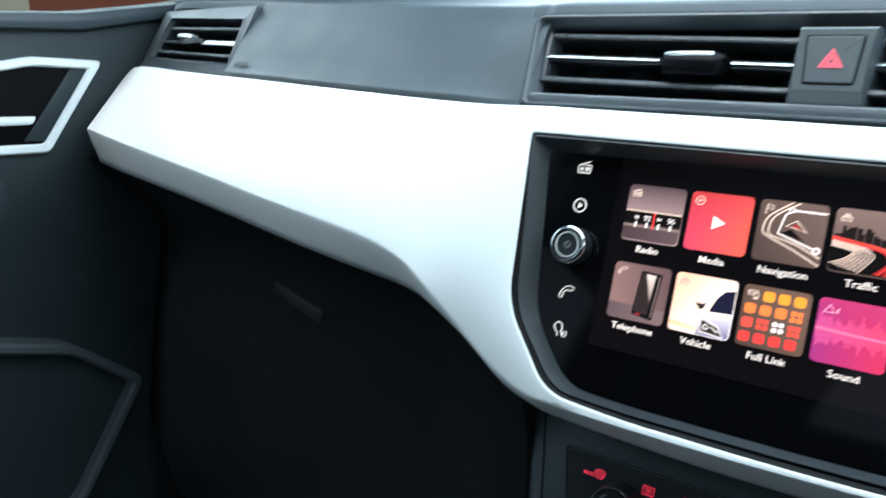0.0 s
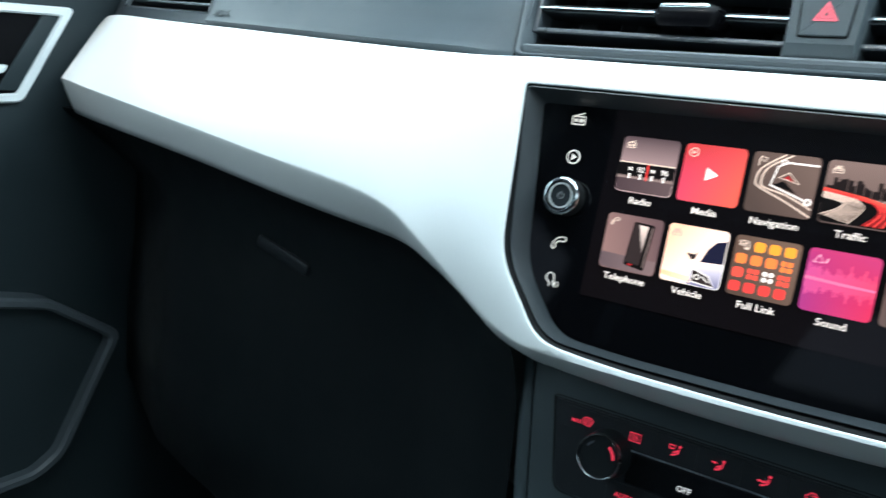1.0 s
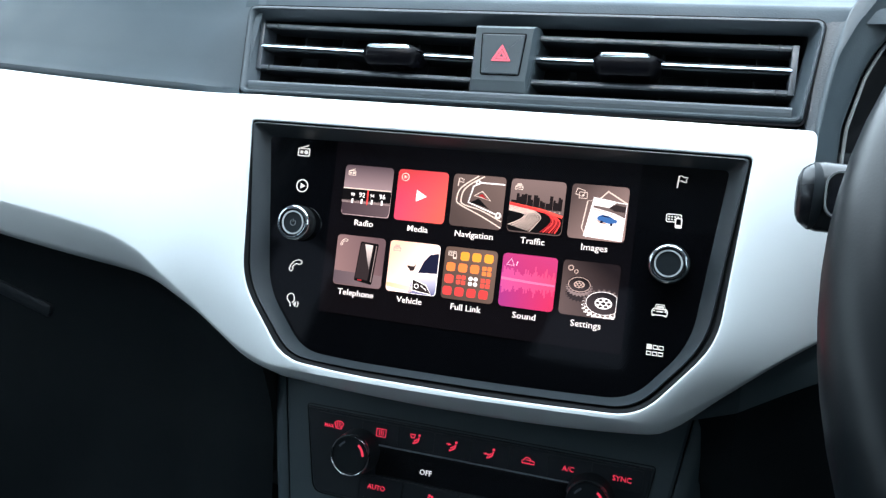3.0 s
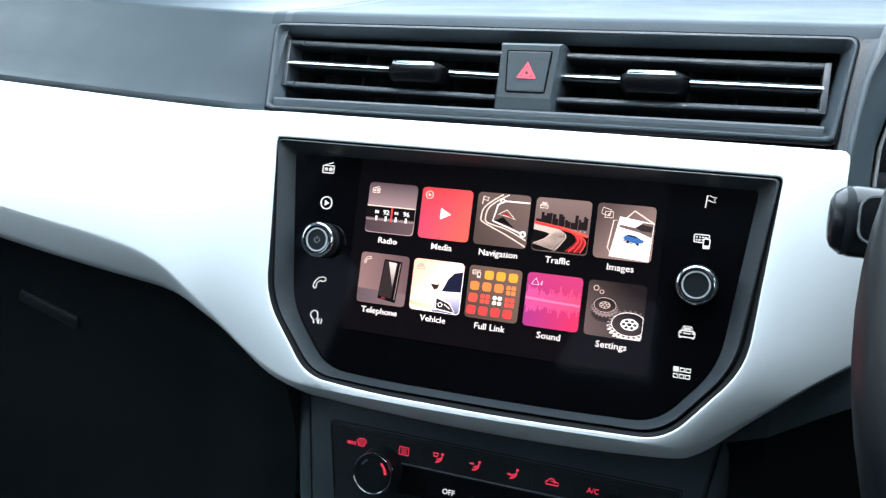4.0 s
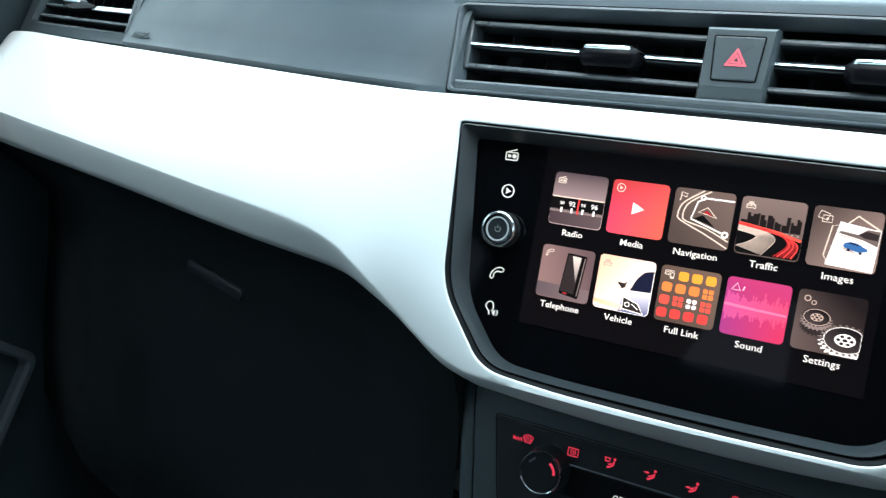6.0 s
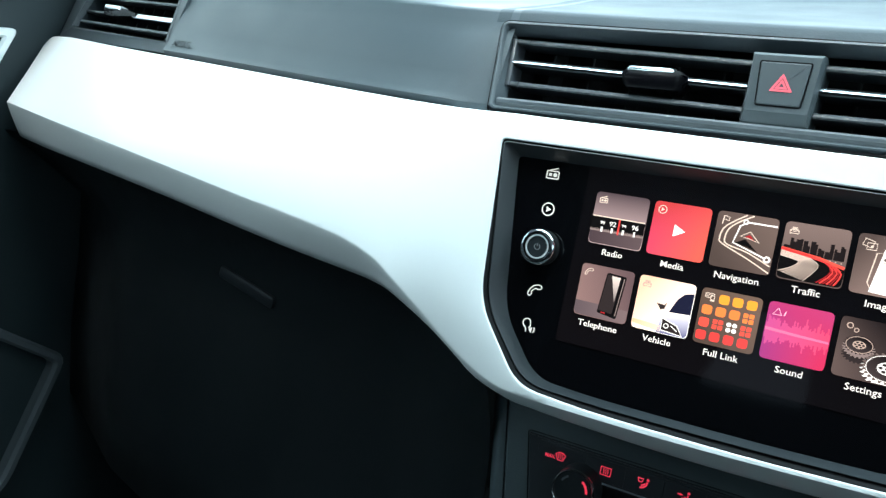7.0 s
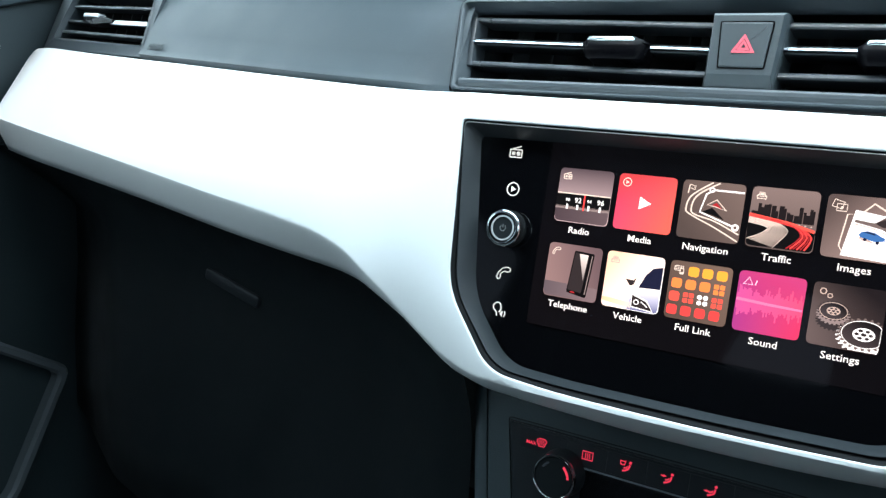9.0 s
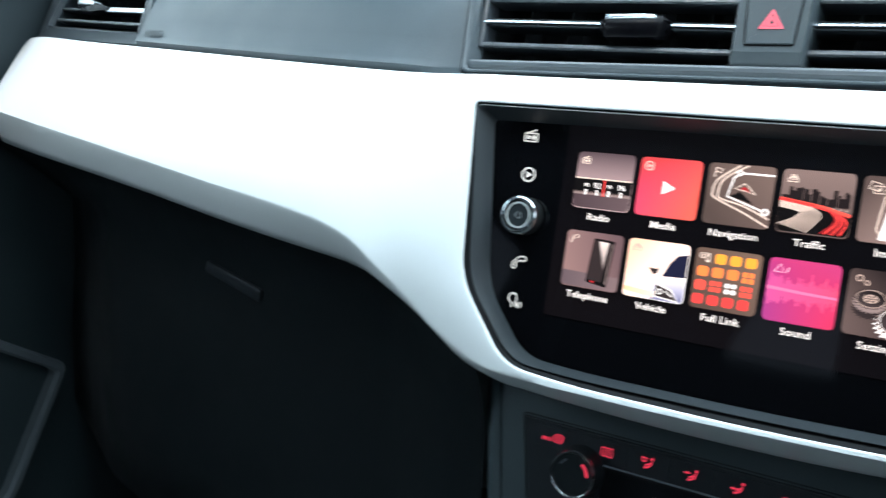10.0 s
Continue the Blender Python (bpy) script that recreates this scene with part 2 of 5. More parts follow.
def rounded(points, radius, steps=5):
    """A polygon in the plane with its corners rounded; radius: one, or one a corner."""
    out, n = [], len(points)
    for k in range(n):
        a, b, c = Vector(points[k - 1]), Vector(points[k]), Vector(points[(k + 1) % n])
        r = radius[k] if isinstance(radius, (list, tuple)) else radius
        u, v = (a - b), (c - b)
        d = min(r, u.length * 0.48, v.length * 0.48)
        p, q = b + u.normalized() * d, b + v.normalized() * d
        for s in range(steps + 1):
            t = s / steps
            out.append(tuple(p * (1 - t) ** 2 + b * 2 * t * (1 - t) + q * t ** 2))
    return out


def inset(points, d):
    """The polygon moved inwards by d (any direction of turning)."""
    n = len(points)
    area = sum(points[k - 1][0] * points[k][1] - points[k][0] * points[k - 1][1] for k in range(n))
    s = 1 if area > 0 else -1
    out = []
    for k in range(n):
        a, b, c = Vector(points[k - 1]), Vector(points[k]), Vector(points[(k + 1) % n])
        u, v = (b - a), (c - b)
        u = u.normalized() if u.length > 1e-9 else v.normalized()
        v = v.normalized() if v.length > 1e-9 else u
        n1, n2 = Vector((-u.y, u.x)), Vector((-v.y, v.x))
        w = n1 + n2
        w = w / max(0.35, w.length_squared) * 2 if w.length > 1e-6 else n1
        out.append(tuple(b + w * (d * s)))
    return out


def at_y(points, y):
    return [(x, y, z) for x, z in points]


def slab(points, y0, y1, edge=0.0, bm=None):
    """A plate of the outline (x, z) from its front y0 to its back y1, with a rounded front edge."""
    bm = bm or bmesh.new()
    if edge:
        rings = [at_y(inset(points, edge), y0), at_y(inset(points, edge * 0.3), y0 + edge * 0.3), at_y(points, y0 + edge), at_y(points, y1)]
    else:
        rings = [at_y(points, y0), at_y(points, y1)]
    loft(bm, rings)
    return bm


def box(x0, x1, y0, y1, z0, z1, edge=0.0, bm=None):
    return slab([(x0, z0), (x1, z0), (x1, z1), (x0, z1)], y0, y1, edge, bm)


def rect(x0, x1, z0, z1, r=0.0, steps=4):
    pts = [(x0, z0), (x1, z0), (x1, z1), (x0, z1)]
    return rounded(pts, r, steps) if r else pts


def disc(cx, cz, r, n=32, start=0.0):
    return [(cx + r * math.cos(start + 2 * math.pi * k / n), cz + r * math.sin(start + 2 * math.pi * k / n)) for k in range(n)]


def turned(cx, cz, profile, n=40, bm=None):
    """A body of revolution about the y axis: profile of (radius, y)."""
    bm = bm or bmesh.new()
    loft(bm, [at_y(disc(cx, cz, r, n), y) for r, y in profile])
    return bm


def line(points, width, y0, y1, bm=None, closed=False):
    """A flat band of that width along points (x, z)."""
    bm = bm or bmesh.new()
    left, right, n = [], [], len(points)
    for k in range(n):
        a = Vector(points[k - 1] if (k or closed) else points[0])
        c = Vector(points[(k + 1) % n] if (k < n - 1 or closed) else points[-1])
        d = (c - a).normalized()
        side = Vector((-d.y, d.x)) * width / 2
        left.append(tuple(Vector(points[k]) + side))
        right.append(tuple(Vector(points[k]) - side))
    rows = [[(l[0], y0, l[1]), (r[0], y0, r[1]), (r[0], y1, r[1]), (l[0], y1, l[1])] for l, r in zip(left, right)]
    if closed:
        rows.append(rows[0])
    loft(bm, rows, caps=not closed)
    return bm


def tube(points, radius, n=12, bm=None, closed=False, flat=1.0):
    """A round bar along points in space."""
    bm = bm or bmesh.new()
    rings, m = [], len(points)
    for k in range(m):
        a = Vector(points[k - 1] if (k or closed) else points[0])
        c = Vector(points[(k + 1) % m] if (k < m - 1 or closed) else points[-1])
        d = (c - a).normalized()
        side = d.cross(Vector((0, 1, 0))) if abs(d.y) < 0.95 else d.cross(Vector((0, 0, 1)))
        side.normalize()
        up = side.cross(d).normalized()
        r = radius[k] if isinstance(radius, (list, tuple)) else radius
        p = Vector(points[k])
        rings.append([tuple(p + side * (r * math.cos(2 * math.pi * j / n)) + up * (r * flat * math.sin(2 * math.pi * j / n))) for j in range(n)])
    if closed:
        rings.append(rings[0])
    loft(bm, rings, caps=not closed)
    if closed:
        bmesh.ops.remove_doubles(bm, verts=bm.verts, dist=1e-6)
    return bm


def lettering(text, x, z, cap, y, mat, parent, name, label="", wide=1.0, depth=0.0002):
    """Words of that cap height, centred on x with the middle of their capitals at z."""
    curve = bpy.data.curves.new("words", "FONT")
    curve.body, curve.size, curve.align_x = text, cap / 0.70, "CENTER"
    curve.extrude, curve.resolution_u, curve.offset = depth, 2, cap * 0.006
    ob = bpy.data.objects.new("words", curve)
    scene.collection.objects.link(ob)
    me = bpy.data.meshes.new_from_object(ob)
    bpy.data.objects.remove(ob)
    o = ORIGIN[parent.name]
    me.transform(Matrix.Translation(Vector((x, y, z - cap / 2)) - o) @ Matrix.Rotation(radians(90), 4, "X") @ Matrix.Diagonal((wide, 1, 1, 1)))
    me.materials.clear()
    me.materials.append(mat)
    made = new(name, me)
    made.parent = parent
    ORIGIN[made.name] = o
    return tagged(made, label)


def run(pairs, x):
    """A value at x on a smooth line through (x, value) pairs in rising x."""
    if x <= pairs[0][0]:
        return pairs[0][1]
    for (a, p), (b, q) in zip(pairs, pairs[1:]):
        if x <= b:
            return p + (q - p) * (x - a) / (b - a)
    return pairs[-1][1]


def inside(p, poly):
    hit = False
    for k in range(len(poly)):
        (x1, y1), (x2, y2) = poly[k - 1], poly[k]
        if (y1 > p[1]) != (y2 > p[1]) and p[0] < (x2 - x1) * (p[1] - y1) / (y2 - y1) + x1:
            hit = not hit
    return hit


def curve_through(points, per=6):
    """A smooth line (Catmull-Rom) through points of any dimension."""
    out, n = [], len(points)
    for k in range(n - 1):
        p0, p1, p2, p3 = (Vector(points[max(0, min(n - 1, k + j))]) for j in (-1, 0, 1, 2))
        for s in range(per):
            t = s / per
            out.append(tuple(0.5 * (2 * p1 + (p2 - p0) * t + (2 * p0 - 5 * p1 + 4 * p2 - p3) * t * t + (3 * p1 - p0 - 3 * p2 + p3) * t ** 3)))
    out.append(tuple(points[-1]))
    return out


# ---- the white trim strip ----
from mathutils import geometry

TOP_LINE = [(-0.755, 0.1150), (-0.70, 0.1115), (-0.66, 0.1081), (-0.60, 0.1024), (-0.51, 0.0945), (-0.46, 0.0903), (-0.38, 0.0833), (-0.31, 0.0772), (-0.255, 0.0725), (-0.205, 0.0685), (-0.16, 0.0658), (-0.10, 0.0646), (0.0, 0.0640), (0.10, 0.0632), (0.16, 0.0625), (0.20, 0.0625)]
CREASE = [(-0.7010, 0.0341), (-0.589, 0.0206), (-0.495, 0.0099), (-0.414, 0.0004), (-0.344, -0.0080), (-0.284, -0.0145), (-0.251, -0.0185), (-0.230, -0.0218), (-0.210, -0.0272), (-0.196, -0.0332), (-0.174, -0.0465), (-0.149, -0.0622), (-0.126, -0.0740), (-0.108, -0.0805), (-0.090, -0.0824), (-0.040, -0.0828), (0.0, -0.0824), (0.05, -0.0808), (0.088, -0.0792), (0.1055, -0.0775), (0.1270, -0.0640), (0.1480, -0.0474), (0.1640, -0.0356), (0.191, -0.0172)]
SKIRT = [(-0.7232, 0.0042), (-0.6432, -0.0032), (-0.5326, -0.0136), (-0.4433, -0.0223), (-0.3669, -0.0306), (-0.3017, -0.0374), (-0.2575, -0.0415), (-0.2358, -0.0433), (-0.2155, -0.0454), (-0.1985, -0.0488), (-0.1748, -0.0578), (-0.148, -0.07), (-0.1269, -0.0808), (-0.1076, -0.0879), (-0.0903, -0.0911), (-0.0417, -0.0928), (-0.0012, -0.0931), (0.0494, -0.0918), (0.094, -0.0883), (0.1106, -0.0831), (0.1301, -0.0663), (0.15, -0.0494), (0.166, -0.0375), (0.193, -0.0195)]
LIP_CORNERS = [(-0.1326, 0.0514), (-0.1242, -0.0390), (-0.0938, -0.0772), (-0.055, -0.0800), (0.025, -0.0797), (0.0948, -0.0766), (0.1256, -0.0385), (0.1324, 0.0495)]
RIDGE_CORNERS = [(-0.1317, 0.0507), (-0.1229, -0.0392), (-0.0928, -0.0760), (-0.055, -0.0776), (0.025, -0.0768), (0.0925, -0.0746), (0.1215, -0.0392), (0.1314, 0.0488)]
GLASS_CORNERS = [(-0.1246, 0.0440), (-0.1145, -0.0420), (-0.0895, -0.0734), (-0.055, -0.0750), (0.025, -0.0744), (0.0893, -0.0718), (0.1140, -0.0415), (0.1230, 0.0436)]
CORNER_RADII = [0.003, 0.014, 0.012, 0.030, 0.030, 0.013, 0.014, 0.003]
LIP, RIDGE, PANE = (rounded(c, CORNER_RADII, 7) for c in (LIP_CORNERS, RIDGE_CORNERS, GLASS_CORNERS))


def strip_y(x):
    return -0.015 + max(0.0, -x - 0.13) * 0.139


def off_lip(x, z):
    """How far the point lies outside the screen's opening."""
    best = 1.0
    for k in range(len(LIP)):
        (ax, az), (bx, bz) = LIP[k - 1], LIP[k]
        dx, dz = bx - ax, bz - az
        t = max(0.0, min(1.0, ((x - ax) * dx + (z - az) * dz) / (dx * dx + dz * dz + 1e-12)))
        best = min(best, math.hypot(x - ax - t * dx, z - az - t * dz))
    return best


def strip_face(x, z):
    """How far back the front of the strip lies."""
    zc, zt = run(CREASE, x), run(TOP_LINE, x)
    lean = 0.006 + max(0.0, -x - 0.13) * 0.070
    up = max(0.0, min(1.0, (z - zc) / (zt - zc)))
    low, d = 0.0, off_lip(x, z)
    if x > 0.06:
        u = min(1.0, (x - 0.06) / 0.06)
        low = u * u * (3 - 2 * u) * run([(-0.08, 1.1), (-0.05, 0.62), (0.0, 0.34), (0.055, 0.03)], z) * (math.hypot(d, 0.0045) - 0.0045)
    elif -0.20 < x < -0.06:
        u = min(1.0, (x + 0.20) / 0.05, (-0.06 - x) / 0.03)
        low = u * u * (3 - 2 * u) * run([(-0.08, 0.30), (-0.055, 0.17), (-0.03, 0.04), (-0.01, 0.0)], z) * (math.hypot(d, 0.006) - 0.006)
    turn = 1.6 * max(0.0, -x - 0.670) ** 2
    bend = 1.0 + 0.5 * max(0.0, min(1.0, (x + 0.62) / 0.35))
    return strip_y(x) + lean * up ** bend + low + turn


def build_trim():
    root = thing("dashboard_trim", (0, -0.015, -0.08), "satin white plastic trim strip running across the dashboard", "dashboard trim")
    top = [tuple(p) for p in curve_through(TOP_LINE, 5)]
    crease = [tuple(p) for p in curve_through(CREASE, 5)]
    right = [(0.1820, 0.0100), (0.1605, 0.0330), (0.1585, 0.0400)] + rounded([(0.1585, 0.0400), (0.1588, 0.0626), (0.12, 0.0630)], 0.004)[6:12]
    top = [p for p in top if -0.727 < p[0] < 0.151]
    end = [(-0.7360, 0.1138), (-0.7440, 0.1133), (-0.7480, 0.1110), (-0.7470, 0.1040), (-0.7341, 0.0904), (-0.7189, 0.0696), (-0.7099, 0.0527)]
    edge = crease + right + top[::-1] + end
    pts, cons = [Vector(p) for p in edge], [(k, (k + 1) % len(edge)) for k in range(len(edge))]
    base = len(pts)
    hole = inset(LIP, -0.0008)
    pts += [Vector(p) for p in hole]
    cons += [(base + k, base + (k + 1) % len(hole)) for k in range(len(hole))]
    for d in (0.0012, 0.0040, 0.0075, 0.0115):
        loop = inset(hole, -d)
        for k in range(len(loop)):
            p, q = Vector(loop[k - 1]), Vector(loop[k])
            n = max(1, int((q - p).length / 0.004))
            pts += [p.lerp(q, j / n) for j in range(n) if inside(p.lerp(q, j / n), inset(edge, 0.0012))]
    pts += [Vector(p) for p in inset(edge, 0.0012) if not inside(p, inset(hole, -0.0012))]
    x = -0.715
    while x < 0.185:
        z = -0.085
        while z < 0.11:
            if inside((x, z), inset(edge, 0.003)) and not inside((x, z), inset(hole, -0.014)):
                pts.append(Vector((x, z)))
            z += 0.010 if x < 0.085 else 0.004
        x += 0.014 if x < 0.085 else 0.004
    verts, _, faces, *_ = geometry.delaunay_2d_cdt(pts, cons, [], 0, 1e-6)
    bm = bmesh.new()
    made = [bm.verts.new((v.x, strip_face(v.x, v.y), v.y)) for v in verts]
    for f in faces:
        c = sum((verts[k] for k in f), Vector((0, 0))) / len(f)
        if inside(c, edge) and not inside(c, hole):
            bm.faces.new([made[k] for k in f])
    # the opening's rolled lip
    rings = []
    for d, back in ((0.0, 0.0), (0.0004, 0.0001), (0.0007, 0.0006), (0.0008, 0.0014)):
        rings.append([(p[0], strip_face(p[0], p[1]) + back, p[1]) for p in inset(hole, d)])
    loft(bm, rings, caps=False)
    # outer returns of the top edge and the ends
    rim = right + top[::-1] + end + [crease[0]]
    rows = []
    for out, back in ((0.0, 0.0), (0.0008, 0.0006), (0.0012, 0.0020), (0.0012, 0.014)):
        rows.append([(p[0], strip_face(p[0], p[1]) + back, p[1] + (out if p[1] > 0.04 else 0)) for p in rim])
    loft(bm, rows, closed=False)
    # the underside, turned down from the crease
    skirt = [tuple(p) for p in curve_through(SKIRT, 5)]
    rows = []
    for k, t in enumerate((0.0, 0.02, 0.05, 0.10, 0.17, 0.27, 0.40, 0.58, 0.80, 1.0, 1.0)):
        row = []
        for c, e in zip(crease, skirt):
            deep = run([(-0.70, 0.034), (-0.50, 0.027), (-0.32, 0.022), (-0.215, 0.023), (-0.150, 0.010), (-0.120, 0.009), (-0.09, 0.0195), (0.08, 0.0195), (0.12, 0.013), (0.16, 0.012)], c[0])
            curl = run([(-0.68, 1.08), (-0.30, 1.20), (-0.20, 1.35), (-0.15, 1.9), (-0.11, 1.5), (-0.085, 1.06), (0.07, 1.06), (0.10, 1.7)], c[0])
            yc = strip_face(c[0], c[1])
            x, z = c[0] + (e[0] - c[0]) * t, c[1] + (e[1] - c[1]) * t
            h = 0.003 / math.hypot(e[0] - c[0], e[1] - c[1])
            g = max(0.0, yc - strip_face(c[0] - h * (e[0] - c[0]), c[1] - h * (e[1] - c[1]))) / h
            y = yc + g * t + (deep - g) * t ** curl + (0.012 if k == 10 else 0.0)
            row.append((x, y, z + (0.004 if k == 10 else 0.0)))
        rows.append(row)
    loft(bm, rows, closed=False)
    bmesh.ops.remove_doubles(bm, verts=bm.verts, dist=2e-5)
    # towards the door and under the screen the crease is a crisp fold
    fold = {(round(x, 4), round(z, 4)) for x, z in crease if x < -0.30 or -0.088 < x < 0.092}
    for e in bm.edges:
        e.seam = all((round(v.co.x, 4), round(v.co.z, 4)) in fold for v in e.verts)
    part("face", bm, TRIM, root, sharp=75)
    return root


build_trim()


# ---- upper dashboard ----
def top_y(x):
    return strip_face(x, run(TOP_LINE, x))


def pad_profile(x):
    """The upper dashboard's section at x: (y, z) from the ledge over the strip to the windscreen."""
    ty, tz, rise = top_y(x), run(TOP_LINE, x), 0.066 + max(0.0, -x - 0.15) * 0.036
    p = [(ty + 0.018, tz - 0.012), (ty + 0.0150, tz + 0.0004), (ty + 0.0046, tz + 0.0062), (ty + 0.0058, tz + 0.0078)]
    for s in (0.1, 0.3, 0.5, 0.7, 0.85):
        p.append((ty + 0.007 + rise * s * (0.22 + 0.20 * s), tz + 0.004 + rise * s))
    near = max(0.0, min(1.0, (x + 0.205) / 0.04))
    p = [(y + (max(y, 0.0225 + (z - 0.122) * 0.22) - y) * near if k > 1 else y, z) for k, (y, z) in enumerate(p)]
    by, bz = p[-1]
    p += [(by + 0.0012, bz + 0.006), (by + 0.0024, bz + 0.0082), (by + 0.0050, bz + 0.0098), (by + 0.012, bz + 0.0126), (by + 0.03, bz + 0.0193), (by + 0.08, bz + 0.0390), (by + 0.20, bz + 0.090), (0.66, bz + 0.090 + 0.47 * (0.46 - by))]
    return p


def pad_piece(name, xs, low, mat, label):
    bm = bmesh.new()
    rows = [[(x, y, z) for y, z in pad_profile(x)[low:]] for x in xs]
    loft(bm, rows, closed=False)
    return solid(name, bm, mat, label, "dashboard", "structure")


def steps(a, b, n):
    return [a + (b - a) * k / n for k in range(n + 1)]


pad_piece("dashboard_pad", steps(-0.512, -0.1540, 30), 0, PAD, "dark grey grained plastic upper dashboard over the airbag")
pad_piece("dashboard_brow", steps(-0.1700, 0.1720, 24), 8, DASH_TOP, "dark grey grained dashboard top above the air vents")
pad_piece("dashboard_side_brow", steps(-0.745, -0.512, 14), 8, DASH_TOP, "dark grey grained dashboard top above the side air vent")


# ---- central air vents ----
def blade(x0, x1, z, thick, y0, y1, fall=0.0):
    """A slat from x0 to x1, which sinks by fall on the way."""
    bm = bmesh.new()
    h = thick / 2
    section = [(y0 + h * 0.6, z - h), (y0, z - h * 0.4), (y0, z + h * 0.4), (y0 + h * 0.6, z + h), (y1, z + h * 0.7), (y1, z - h * 0.7)]
    loft(bm, [[(x, y, zz - d) for y, zz in section] for x, d in ((x0, 0.0), (x1, fall))])
    return bm


def bright_bar(x0, x1, z, high, y0, fall=0.0):
    """A slim bar with a round top front edge."""
    bm = bmesh.new()
    section = [(y0 + 0.0030, z - high * 0.5), (y0 + 0.0010, z - high * 0.5), (y0 + 0.0001, z - high * 0.40), (y0, z - high * 0.30), (y0 + 0.0005, z), (y0 + 0.0011, z + high * 0.28), (y0 + 0.0022, z + high * 0.46), (y0 + 0.0040, z + high * 0.5)]
    loft(bm, [[(x, y, zz - d) for y, zz in section] for x, d in ((x0, 0.0), (x1, fall))])
    return bm


def frame_ring(bm, outer, inner, profile):
    """A frame between two outlines of as many points: profile of (share from outer to inner, y)."""
    rings = [[(a[0] + (b[0] - a[0]) * t, y, a[1] + (b[1] - a[1]) * t) for a, b in zip(outer, inner)] for t, y in profile]
    loft(bm, rings, caps=False)
    return bm


def lean(bm):
    """The vents lean back with the dashboard: from a flat plan to their slope."""
    for v in bm.verts:
        v.co.y += (v.co.z - 0.122) * 0.22 + 0.001
    return bm


def build_vents():
    def part_(name, bm, *a, **k):
        return part(name, lean(bm), *a, **k)

    root = thing("central_air_vent", (0, 0.03, 0.0725), "charcoal double air vent with chrome slats above the screen", "air vent")
    outer = rounded([(-0.1552, 0.0690), (0.1535, 0.0690), (0.1608, 0.1238), (-0.1628, 0.1262)], [0.003, 0.003, 0.006, 0.006], 5)
    inner = rounded([(-0.1490, 0.0772), (0.1470, 0.0775), (0.1542, 0.1178), (-0.1553, 0.1190)], [0.0015, 0.0015, 0.002, 0.002], 5)
    bm = frame_ring(bmesh.new(), outer, inner, [(0, 0.050), (0, 0.0208), (0.05, 0.0198), (0.12, 0.0190), (0.26, 0.0188), (0.36, 0.0196), (0.46, 0.0212), (0.88, 0.0272), (1.0, 0.0290), (1.0, 0.0300)])
    for v in bm.verts:
        v.co.y += max(0.0, 0.0728 - v.co.z) * 1.3
    part_("frame", bm, FRAME, root, sharp=20)
    bm = frame_ring(bmesh.new(), inner, inset(inner, -0.001), [(0, 0.0300), (1, 0.0320), (1, 0.070)])
    part_("duct_wall", bm, DUCT, root, "black walls of the air duct")
    bm = frame_ring(bmesh.new(), inset(outer, -0.0006), inset(outer, 0.0004), [(0, 0.030), (0, 0.0206), (1, 0.0206), (1, 0.030)])
    part_("frame_gap", bm, TABBLACK, root, "narrow dark seam round the vent")
    bm = bmesh.new()
    sill = [(0.0300, 0.0784), (0.0222, 0.0784), (0.0206, 0.0778), (0.0202, 0.0768), (0.0204, 0.0750), (0.0240, 0.0700), (0.0290, 0.0684)]
    loft(bm, [[(x + k * (z - 0.073) * 0.05, y, z) for y, z in sill] for x, k in ((-0.1512, -1), (0.1482, 1))])
    part_("sill", bm, FRAME, root, sharp=24)
    bm = box(-0.162, 0.158, 0.070, 0.074, 0.066, 0.124)
    part_("duct", bm, DUCT, root)
    for x0, x1, tab0, tab1, highs, mids, lows, side in ((-0.1520, -0.0150, -0.0818, -0.0462, (0.1152, 0.1120), (0.1020, 0.0988), (0.0884, 0.0860), -1), (0.0170, 0.1490, 0.0500, 0.0848, (0.1120, 0.1102), (0.0998, 0.0985), (0.0864, 0.0866), 1)):
        high, mid, low = highs[0], mids[0], lows[0]
        at_x = lambda pair, x: pair[0] + (pair[1] - pair[0]) * (x - x0) / (x1 - x0)
        for k in range(5):
            x = x0 + (x1 - x0) * (k + 0.7) / 5.4
            part_("vane", box(x - 0.0006, x + 0.0006, 0.046, 0.066, 0.077, 0.120), VANE, root)
        for pair in (highs, lows):
            near = 0.0018 if side < 0 and pair is lows else 0.0
            part_("slat", blade(x0 + near, x1, pair[0], 0.0030, 0.0260, 0.046, pair[0] - pair[1]), SLAT, root)
        end = x0 if side < 0 else x1
        bm = box(end - 0.0016, end + 0.0016, 0.0255, 0.040, at_x(lows, end) - 0.0015, at_x(highs, end) + 0.0015, 0.0006)
        for v in bm.verts:
            v.co.x += (0.1 - v.co.z) * (0.13 if side < 0 else -0.02) - (0.001 if side > 0 else 0)
        part_("slat_carrier", bm, SLAT, root)
        joint = end - side * 0.0085
        for pair in (highs, lows):
            z = at_x(pair, joint)
            part_("slat_joint", box(joint - 0.0003, joint + 0.0003, 0.0256, 0.030, z - 0.0017, z + 0.0017), DUCT, root)
        part_("middle_slat", blade(x0 + 0.001, x1, mid - 0.0008, 0.0026, 0.0268, 0.046, mids[0] - mids[1]), BUTTON, root)
        for a, b in ((x0 + 0.0015, tab0 + 0.001), (tab1 - 0.001, x1 - (0.002 if side > 0 else 0))):
            part_("chrome_strip", bright_bar(a, b, at_x(mids, a) + 0.0002, 0.0034, 0.0240, at_x(mids, a) - at_x(mids, b)), CHROME, root, "bright chrome strip along the middle slat")
        mid = at_x(mids, (tab0 + tab1) / 2)
